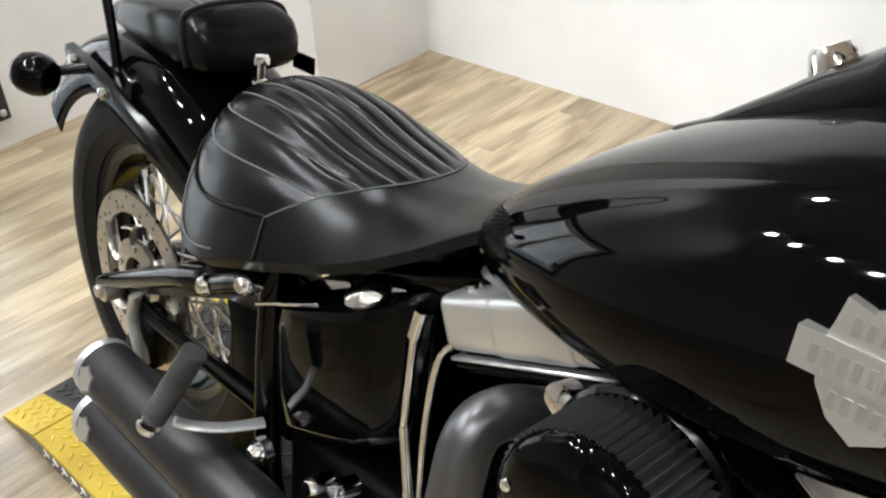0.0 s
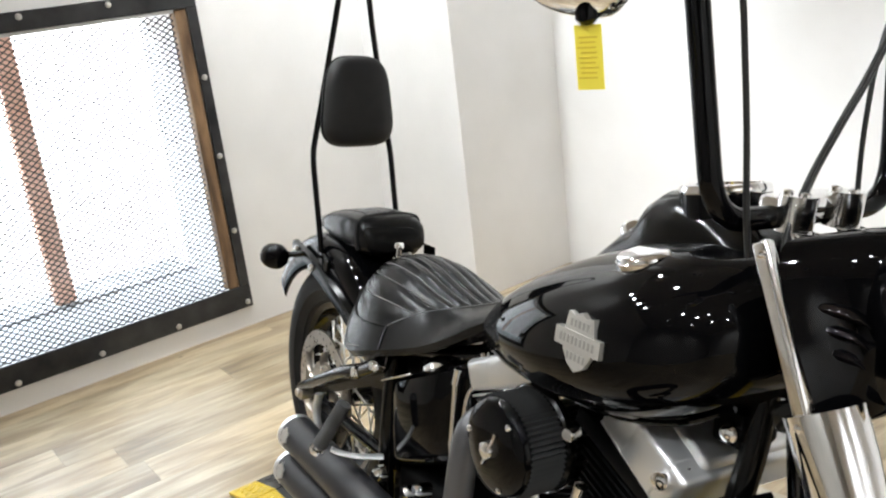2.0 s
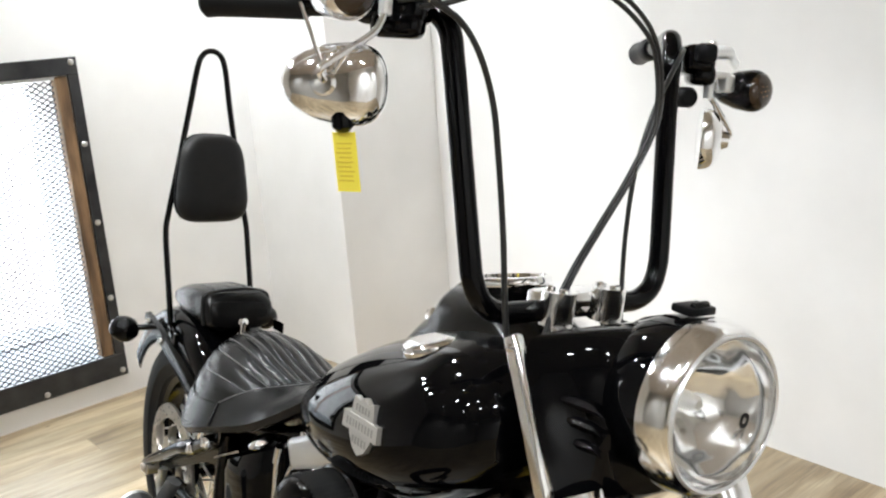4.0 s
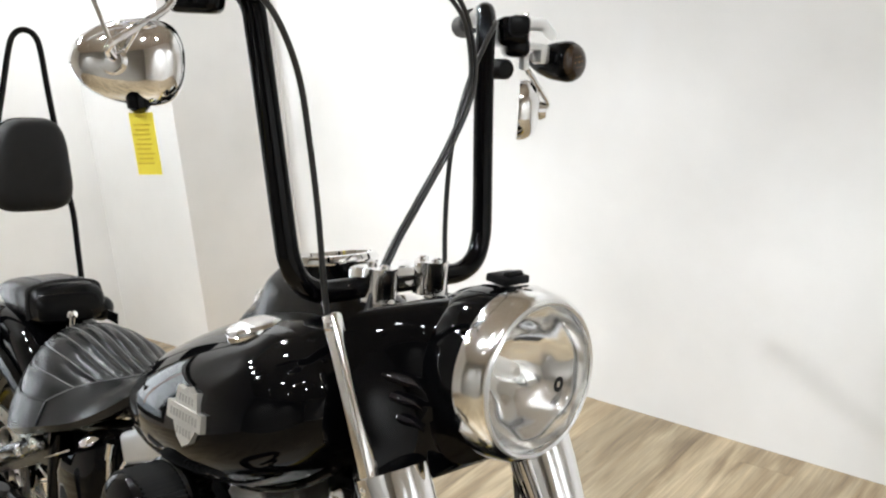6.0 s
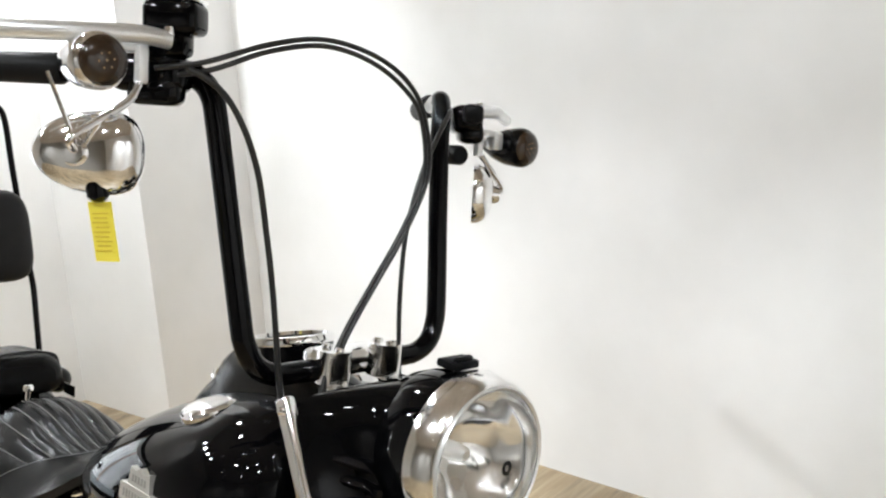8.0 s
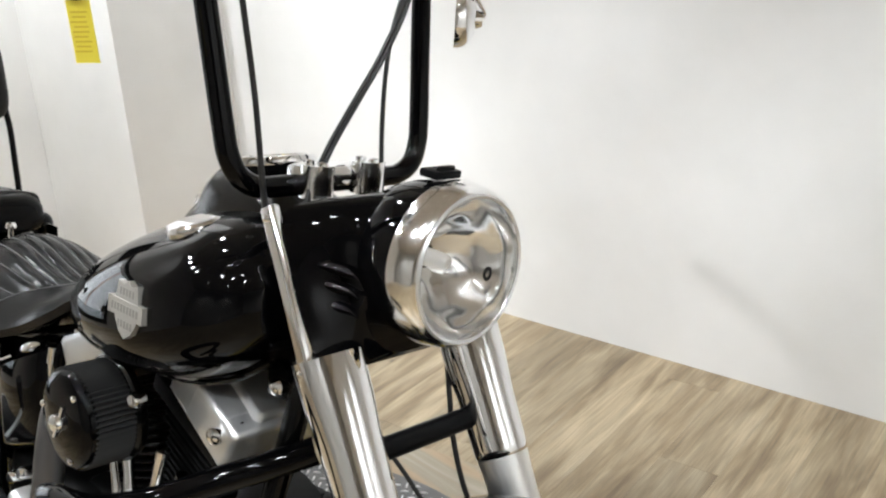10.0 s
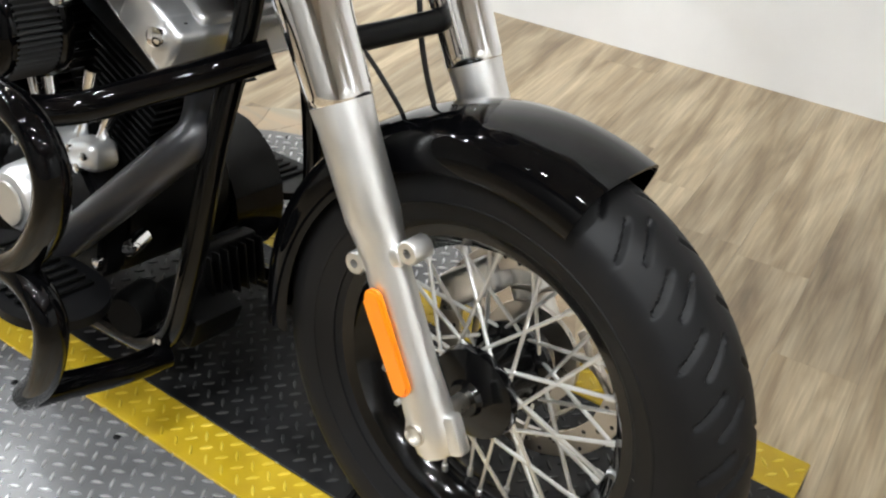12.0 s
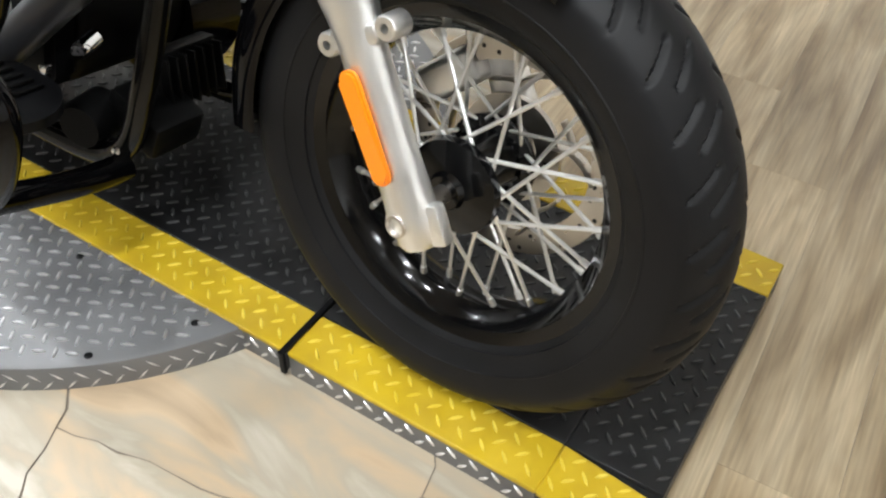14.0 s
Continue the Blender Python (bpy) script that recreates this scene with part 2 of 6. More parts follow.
def lathe(bm, profile, m=Matrix(), seg=32, closed=False):
    """Turns (radius, height) pairs about the z axis of m."""
    rings = []
    for r, h in profile:
        if r < 1e-6:
            rings.append([bm.verts.new(m @ Vector((0, 0, h)))])
        else:
            rings.append([bm.verts.new(m @ Vector((r * math.cos(a), r * math.sin(a), h))) for a in (2 * math.pi * k / seg for k in range(seg))])
    pairs = list(zip(rings, rings[1:])) + ([(rings[-1], rings[0])] if closed else [])
    for a, b in pairs:
        for k in range(seg):
            q = (k + 1) % seg
            if len(a) == 1 and len(b) == 1:
                continue
            if len(a) == 1:
                bm.faces.new((a[0], b[q], b[k]))
            elif len(b) == 1:
                bm.faces.new((a[k], a[q], b[0]))
            else:
                bm.faces.new((a[k], a[q], b[q], b[k]))
    bmesh.ops.recalc_face_normals(bm, faces=bm.faces)
    return bm


def block(bm, m, size, bevel=0.0, seg=2):
    """A box of that size about the origin of m, with rounded edges."""
    made = bmesh.ops.create_cube(bm, size=1.0, matrix=m @ Matrix.Diagonal((*size, 1)))
    if bevel:
        edges = list({e for v in made["verts"] for e in v.link_edges})
        bmesh.ops.bevel(bm, geom=edges, offset=bevel, segments=seg, affect="EDGES", profile=0.5)
    return bm


def loft(bm, sections, cap=True, closed=True):
    """A skin over sections, each a list of as many points."""
    rings = [[bm.verts.new(Vector(q)) for q in s] for s in sections]
    n = len(rings[0])
    for a, b in zip(rings, rings[1:]):
        for k in range(n if closed else n - 1):
            q = (k + 1) % n
            bm.faces.new((a[k], a[q], b[q], b[k]))
    if cap and closed:
        bm.faces.new(rings[0][::-1])
        bm.faces.new(rings[-1])
    bmesh.ops.recalc_face_normals(bm, faces=bm.faces)
    return bm


def axis(p, d, spin=0):
    """A pose at p whose z axis looks along d."""
    return Matrix.Translation(p) @ Vector(d).to_track_quat("Z", "Y").to_matrix().to_4x4() @ pose(0, 0, 0, 0, 0, spin)


def B():
    return bmesh.new()


def bolt_head(bm, p, d, r=0.008, h=0.006):
    lathe(bm, [(0, h + r * 0.25), (r * 0.55, h + r * 0.2), (r * 0.92, h), (r, h * 0.6), (r, -0.004)], axis(p, d), 14)


def prism(bm, outline, m, depth):
    """A plate with that outline (x, y) in the plane of m, depth thick along its z."""
    low = [bm.verts.new(m @ Vector((x, y, 0))) for x, y in outline]
    top = [bm.verts.new(m @ Vector((x, y, depth))) for x, y in outline]
    n = len(low)
    bm.faces.new(low[::-1])
    bm.faces.new(top)
    for k in range(n):
        bm.faces.new((low[k], low[(k + 1) % n], top[(k + 1) % n], top[k]))
    return bm


# ---------------------------------------------------------------- the room
def room_box(name, u0, u1, v0, v1, z0, z1, material, turn=ROOM):
    bm = block(B(), turn @ Matrix.Translation(((u0 + u1) / 2, (v0 + v1) / 2, (z0 + z1) / 2)), (u1 - u0, v1 - v0, z1 - z0))
    return tagged(part(name, bm, material, smooth=False), kind="structure")


WIN_V0, WIN_V1, WIN_Z0, WIN_Z1 = -0.718, 0.322, 0.114, 1.182
U_W, V_R = -1.459, 1.552
U_END, V_NEAR = 5.0, -4.2
# window wall: a mesh with the opening cut through it
bm = B()
for v0, v1, z0, z1 in ((V_NEAR - 0.6, WIN_V0, FLOOR_Z, CEIL_Z), (WIN_V1 + 0.03, V_R + 0.4, FLOOR_Z, CEIL_Z), (WIN_V0, WIN_V1 + 0.03, FLOOR_Z, WIN_Z0), (WIN_V0, WIN_V1 + 0.03, WIN_Z1, CEIL_Z)):
    block(bm, WEST @ Matrix.Translation((U_W - 0.21, (v0 + v1) / 2, (z0 + z1) / 2)), (0.42, v1 - v0, z1 - z0))
tagged(part("wall_west", bm, WALL, smooth=False), "white painted wall with a steel-framed screened window", kind="structure")
tagged(room_box("wall_north", -1.9, U_END + 0.3, V_R, V_R + 0.2, FLOOR_Z, CEIL_Z, WALL, NORTH), "plain white painted showroom wall")
tagged(room_box("wall_pier", U_W + 0.002, -0.879, 1.106, 1.75, FLOOR_Z, CEIL_Z, WALL, WEST), "white boxed-out corner pier")
# unseen east and south walls, added to shape reflections on the motorcycle
room_box("unseen_wall_east", U_END, U_END + 0.2, V_NEAR, 1.75, FLOOR_Z, CEIL_Z, WALL)
room_box("unseen_wall_south", U_W - 0.6, U_END + 0.2, V_NEAR - 0.2, V_NEAR, FLOOR_Z, CEIL_Z, DARK_WALL)
room_box("ceiling", U_W - 0.5, U_END + 0.3, V_NEAR - 0.3, V_R + 0.5, CEIL_Z, CEIL_Z + 0.1, CEILING)

# window: bolted steel frame, timber lining, expanded metal, post and shade-grey ledge outside
bm = B()
for (v0, v1, z0, z1) in ((WIN_V0 - 0.076, WIN_V1 + 0.088, WIN_Z0 - 0.087, WIN_Z0 + 0.004), (WIN_V0 - 0.076, WIN_V1 + 0.088, WIN_Z1 + 0.01, WIN_Z1 + 0.072),
                         (WIN_V0 - 0.076, WIN_V0, WIN_Z0 + 0.004, WIN_Z1 + 0.01), (WIN_V1 + 0.048, WIN_V1 + 0.088, WIN_Z0 + 0.004, WIN_Z1 + 0.01)):
    block(bm, WEST @ Matrix.Translation((U_W + 0.006, (v0 + v1) / 2, (z0 + z1) / 2)), (0.012, v1 - v0, z1 - z0), 0.002, 1)
window = tagged(part("window_1", bm, WINDOW_STEEL, smooth=False), "bolted black steel window frame with expanded metal screen", "window", kind="structure")
bm = block(B(), WEST @ Matrix.Translation((U_W - 0.018, WIN_V1 + 0.024, (WIN_Z0 + WIN_Z1) / 2 + 0.006)), (0.05, 0.046, WIN_Z1 - WIN_Z0 + 0.004), 0.004, 1)
part("timber_lining", bm, OLD_WOOD, window, "worn dark-stained timber jamb")
# pale lip of the head of the opening
bm = block(B(), WEST @ Matrix.Translation((U_W + 0.002, (WIN_V0 + WIN_V1) / 2, WIN_Z1 + 0.003)), (0.006, WIN_V1 - WIN_V0, 0.012), 0.001, 1)
part("head_lip", bm, BOLT, window, "bright bare metal lip")


def window_bolt(v, z):
    bm = B()
    bolt_head(bm, WEST @ Vector((U_W + 0.013, v, z)), WEST @ Vector((1, 0, 0)), 0.011, 0.004)
    part("bolt", bm, BOLT, window)


for k in range(5):
    window_bolt(WIN_V1 + 0.066, 0.05 + k * 0.2965)
for k in range(1, 5):
    for z in (0.046, WIN_Z1 + 0.055):
        window_bolt(WIN_V1 + 0.066 - k * 0.2945, z)
# expanded metal: rows of diamonds in one sheet of bars
bm = B()
PW, PH = 0.031, 0.0105
nrow, ncol = int((WIN_Z1 - WIN_Z0) / PH), int((WIN_V1 - WIN_V0) / PW) + 1


def strand(bm, a, b, w, t):
    d = (b - a).normalized()
    s = Vector((0, -d.z, d.y)) * w
    f = Vector((t, 0, 0))
    vs = [bm.verts.new(WEST @ (q + o + e)) for q in (a, b) for o, e in ((s, f), (-s, f), (-s, -f), (s, -f))]
    for k in range(4):
        bm.faces.new((vs[k], vs[(k + 1) % 4], vs[4 + (k + 1) % 4], vs[4 + k]))


for i in range(nrow):
    z = WIN_Z0 + i * PH
    for j in range(ncol):
        v = WIN_V0 + j * PW + (PW / 2 if i % 2 else 0)
        for dv in (PW / 2, -PW / 2):
            if WIN_V0 <= v + dv <= WIN_V1 + 0.01 and v <= WIN_V1 + 0.01:
                strand(bm, Vector((U_W - 0.012, v, z)), Vector((U_W - 0.012, v + dv, z + PH)), 0.002, 0.0013)
part("screen", bm, MESH_STEEL, window, "dark expanded metal screen", smooth=False, kind="stuff")
# hasp and padlock on the far jamb
bm = block(B(), WEST @ Matrix.Translation((U_W + 0.016, WIN_V0 + 0.01, 0.335)), (0.012, 0.14, 0.13), 0.004, 1)
lock = part("lock_plate", bm, WINDOW_STEEL, window)
bm = tube(B(), spline([WEST @ Vector((U_W + 0.03, WIN_V0 - 0.01 + a, 0.30 + b)) for a, b in ((0, 0), (0, 0.035), (0.02, 0.05), (0.04, 0.035), (0.04, 0))], 5), 0.005, 8)
part("shackle", bm, BOLT, lock)
block(bm := B(), WEST @ Matrix.Translation((U_W + 0.032, WIN_V0 + 0.01, 0.275)), (0.024, 0.055, 0.05), 0.004, 2)
part("padlock_body", bm, BOLT, lock)
room_box("window_sill", U_W - 0.399, U_W - 0.018, WIN_V0 + 0.002, WIN_V1 + 0.028, WIN_Z0 - 0.01, WIN_Z0 + 0.004, SILL_PALE, WEST)
# outside the window
# darker grey ledge stands for the shadow band along the sill's far edge
room_box("sill_shade_ledge", U_W - 0.62, U_W - 0.4, WIN_V0 - 0.02, WIN_V1 + 0.05, 0.03, 0.127, SILL_SHADE, WEST)
bm = block(B(), WEST @ Matrix.Translation((U_W - 0.455, -0.168, 0.977)), (0.06, 0.078, 1.7), 0.004, 1)
tagged(part("post", bm, POST_ORANGE), "rust-orange painted steel post outside the window", "post")
bm = block(B(), WEST @ Matrix.Translation((U_W - 1.6, -0.2, 1.2)), (0.02, 6.0, 4.5))
tagged(part("backdrop", bm, OUTSIDE, smooth=False), "overexposed white daylight outside the window", kind="structure")

# cans for the ceiling lamps and the added fill lamps
for (sx, sy), aim, watts, cone in SPOTS:
    at = in_room(sx, sy, SPOT_Z)
    way = (in_room(*aim) - at).normalized()
    sp = tagged(new("ceiling_and_fill_spotlight"), "small white spotlight of the ceiling and added fill rows", "spotlight", "ceiling spotlights")
    sp.matrix_world = Matrix.Translation((at.x, at.y, CEIL_Z))
    m = Matrix.Translation((-at.x, -at.y, -CEIL_Z))
    bm = tube(B(), [m @ Vector((at.x, at.y, CEIL_Z)), m @ (at + Vector((0, 0, 0.06)))], 0.012, 10)
    part("stem", bm, LAMP_CAN, sp)
    bm = lathe(B(), [(0.045, 0.02), (0.045, -0.09), (0.03, -0.12), (0.0, -0.12)], m @ axis(at, way), 18)
    part("lamp_can", bm, LAMP_CAN, sp)

# ---------------------------------------------------------------- turntable and runway
DISC_C, DISC_R = Vector((0.83, 0.062, 0)), 0.592
S0, S1, W0, W1 = -0.35, 1.962, -0.283, 0.27


def lugs(bm, inside, m, pitch, lng, wid, high):
    """Raised lozenges of a diamond plate, turned by turns, where inside(x, y) holds."""
    n = int(2.2 / pitch)
    c = math.sqrt(0.5)
    for i in range(-n, n):
        for j in range(-n, n):
            x, y = (i - j) * c * pitch, (i + j) * c * pitch
            if not inside(x, y):
                continue
            dx, dy = (c, c) if (i + j) % 2 else (c, -c)
            rings = []
            for l, h in ((1.0, 0.0), (0.72, high)):
                rings.append([bm.verts.new(m @ Vector((x + dx * a * l * lng - dy * b * l * wid, y + dy * a * l * lng + dx * b * l * wid, h)))
                              for a, b in ((1, 0), (0.45, 0.85), (-0.45, 0.85), (-1, 0), (-0.45, -0.85), (0.45, -0.85))])
            for k in range(6):
                q = (k + 1) % 6
                bm.faces.new((rings[0][k], rings[0][q], rings[1][q], rings[1][k]))
            bm.faces.new(rings[1])
    return bm


turntable = tagged(new("turntable"), "round aluminium diamond-plate motorcycle turntable", "turntable")
turntable.matrix_world = Matrix.Translation(DISC_C + Vector((0, 0, FLOOR_Z)))
bm = lathe(B(), [(0, 0.051), (DISC_R - 0.008, 0.051), (DISC_R - 0.002, 0.049), (DISC_R, 0.045), (DISC_R, 0.0), (0, 0.0)], Matrix(), 120)
part("plate", bm, PLATE_GREY, turntable)
DM = Matrix.Translation((0, 0, 0.051)) @ Matrix.Rotation(radians(-12), 4, "Z")
bm = lugs(B(), lambda x, y: math.hypot(x, y) < DISC_R - 0.02, DM, 0.0232, 0.0108, 0.0027, 0.0026)
part("diamond_pattern", bm, LUG_GLINT, turntable, smooth=False, kind="stuff")
bm = B()
for k in range(118):
    a = 2 * math.pi * k / 118
    for s, z in ((1, 0.014), (-1, 0.032)):
        o = a + (0.5 * 2 * math.pi / 118 if s < 0 else 0)
        lng, high = 0.012, 0.0016
        vs = []
        for t, w, h in ((1, 0, 0), (0, 0.003, 0.0), (-1, 0, 0), (0, -0.003, 0), (0, 0, high)):
            al = o + t * lng * 0.7 / DISC_R
            vs.append(bm.verts.new(Vector(((DISC_R + h) * math.cos(al), (DISC_R + h) * math.sin(al), z + s * t * lng * 0.7 + w))))
        for p in range(4):
            bm.faces.new((vs[p], vs[(p + 1) % 4], vs[4]))
part("edge_pattern", bm, LUG_GLINT, turntable, smooth=False, kind="stuff")
for sx, sy in ((1.319, -0.201), (1.088, -0.219), (1.25, -0.33), (0.86, -0.26), (0.6, -0.3), (0.9, 0.62), (0.6, 0.58)):
    bm = B()
    bolt_head(bm, Vector((sx, sy, 0)) - DISC_C + Vector((0, 0, 0.051)), (0, 0, 1), 0.006, 0.001)
    part("screw", bm, SATIN_BLACK, turntable)

runway = tagged(new("runway"), "black diamond-plate runway with yellow painted edges", "runway")
runway.matrix_world = STRIP @ Matrix.Translation((0, 0, FLOOR_Z))
SEAM = 1.436
T0 = -FLOOR_Z
YW = 0.08


def runway_piece(s0, s1, name, slope=0.0, flare=0.0):
    """One length of the runway; slope is the fall of a ramp towards its free end."""
    tilt = Matrix()
    hinge = s1 if slope < 0 else s0
    tilt[2][0], tilt[2][3] = -slope, slope * hinge
    bm = block(B(), tilt @ Matrix.Translation(((s0 + s1) / 2, (W0 + W1) / 2, T0 / 2)), (s1 - s0, W1 - W0 - 2 * YW, T0), 0.0 if slope else 0.002, 1)
    if flare:
        block(bm, Matrix.Translation(((s0 + s1) / 2, W0 + YW / 2, T0 / 2 - 0.003)), (s1 - s0, YW, T0 - 0.006))
    deck = part(name, bm, PLATE_BLACK, runway, "black painted diamond plate deck")
    m = tilt @ Matrix.Translation((0, 0, T0))
    part("diamond_pattern", lugs(B(), lambda x, y: s0 + 0.008 < x < s1 - 0.008 and W0 + YW + 0.008 < y < W1 - YW - 0.008, m, 0.0232, 0.0108, 0.0027, 0.0026), LUG_BLACK_GLINT, deck, smooth=False, kind="stuff")
    for w0, w1 in ((W0, W0 + YW), (W1 - YW, W1)):
        tilt[1][0], tilt[1][3] = (-flare, flare * hinge) if w0 < 0 else (0, 0)
        m = tilt @ Matrix.Translation((0, 0, T0))
        bm = block(B(), tilt @ Matrix.Translation(((s0 + s1) / 2, (w0 + w1) / 2, T0 - 0.0045)), (s1 - s0, w1 - w0, 0.009), 0.0 if slope else 0.002, 1)
        e = part("yellow_edge", bm, PLATE_YELLOW, runway, "yellow painted diamond plate edge")
        part("diamond_pattern", lugs(B(), lambda x, y: s0 + 0.008 < x < s1 - 0.008 and w0 + 0.008 < y < w1 - 0.008, m, 0.0232, 0.0108, 0.0027, 0.0026), LUG_YELLOW_GLINT, e, smooth=False, kind="stuff")
        sgn = -1 if w0 < 0 else 1
        yf = W0 + 0.008 if sgn < 0 else W1 - 0.008
        bm = block(B(), tilt @ Matrix.Translation(((s0 + s1) / 2, yf, (T0 - 0.009) / 2)), (s1 - s0, 0.012, T0 - 0.009), 0.0 if slope else 0.001, 1)
        skirt = part("side_skirt", bm, PLATE_GREY, runway, "bare aluminium side skirt")
        if not slope:
            up = Matrix.Translation((0, yf + sgn * 0.006, 0)) @ pose(0, 0, 0, 90 if sgn < 0 else -90, 0, 0)
            part("diamond_pattern", lugs(B(), lambda x, y: s0 + 0.01 < x < s1 - 0.01 and 0.006 < y * -sgn < T0 - 0.014, up, 0.0232, 0.0105, 0.0027, 0.002), LUG_GLINT, skirt, smooth=False, kind="stuff")


RAMP = 0.3
runway_piece(S0, S0 + 0.15, "ramp_deck", -RAMP)
runway_piece(S0 + 0.152, SEAM - 0.004, "deck")
runway_piece(SEAM + 0.004, S1 - 0.135, "deck")
runway_piece(S1 - 0.135, S1, "deck", 0.0, 0.1)
# flat black strap across the seam, hooked over the edge
bm = B()
block(bm, Matrix.Translation((SEAM, W0 + 0.085, T0 + 0.003)), (0.009, 0.19, 0.005), 0.001, 1)
block(bm, Matrix.Translation((SEAM, W0 - 0.006, T0 - 0.018)), (0.009, 0.006, 0.045), 0.001, 1)
part("seam_strap", bm, SATIN_BLACK, runway)
# ---------------------------------------------------------------- the motorcycle (x ahead, y to its left, z up from the ground between the tyres)
bike = tagged(new("motorcycle"), "gloss black cruiser motorcycle with ape-hanger bars leaning on its stand", "motorcycle")
bike.matrix_world = BIKE

RAKE = Vector((-0.4633, 0, 0.8862))
FORK0 = Vector((1.632, 0, 0.304))


def bolt(parent, p, d, r=0.008, h=0.006, material=None):
    bm = B()
    bolt_head(bm, p, d, r, h)
    return part("bolt", bm, material or CHROME, parent)


def fork_at(s, y=0.0, out=0.0):
    """A point s metres up the fork from the axle, out metres ahead of its line."""
    return FORK0 + RAKE * s + Vector((0.8862, 0, 0.4633)) * out + Vector((0, y, 0))


# --- wheels
def make_tyre(centre, r_out, half, bead, maker, parent, name):
    """A tyre with slanted grooves cut into its tread."""
    prof = [(bead, half * 0.62), (bead + 0.012, half * 0.74), (bead + 0.0125, half * 0.79), (bead + 0.016, half * 0.8), (bead + 0.035, half * 0.95), (bead + 0.0355, half * 0.97), (bead + 0.038, half * 0.975), (bead + 0.0385, half * 0.965), (bead + 0.055, half), (bead + 0.07, half * 0.985)]
    tread = []
    for k in range(45):
        a = 1 - 2 * k / 44
        tread.append((r_out - 0.034 * abs(a) ** 2.3, half * 0.93 * a))
    prof = prof + tread + [(r, -h) for r, h in prof[::-1]]
    seg = 1040
    bm = B()
    rings = []
    for idx, (r, h) in enumerate(prof):
        ring = []
        for k in range(seg):
            ang = 2 * math.pi * k / seg
            rr_ = r
            if 11 <= idx <= 53:
                side = 1 if h >= 0 else -1
                a = abs(h) / half
                turn = ang / (2 * math.pi) * 30
                ph = (turn + side * 0.25 + 0.95 * a) % 1.0
                ph2 = (turn + side * 0.25 + 0.5 + 0.95 * a) % 1.0
                for q, lo, hi in ((ph, 0.1, 0.66), (ph2, 0.4, 0.9)):
                    if lo < a < hi and q < 0.15:
                        rr_ -= 0.006 * math.sin(math.pi * q / 0.15) * min(1, (a - lo) / 0.05, (hi - a) / 0.05)
            ring.append(bm.verts.new(centre + Vector((rr_ * math.cos(ang), h, rr_ * math.sin(ang)))))
        rings.append(ring)
    for a, b in zip(rings, rings[1:]):
        for k in range(seg):
            bm.faces.new((a[k], a[(k + 1) % seg], b[(k + 1) % seg], b[k]))
    bmesh.ops.recalc_face_normals(bm, faces=bm.faces)
    return maker(name, bm, RUBBER, parent, "black road tyre with slanted tread grooves")


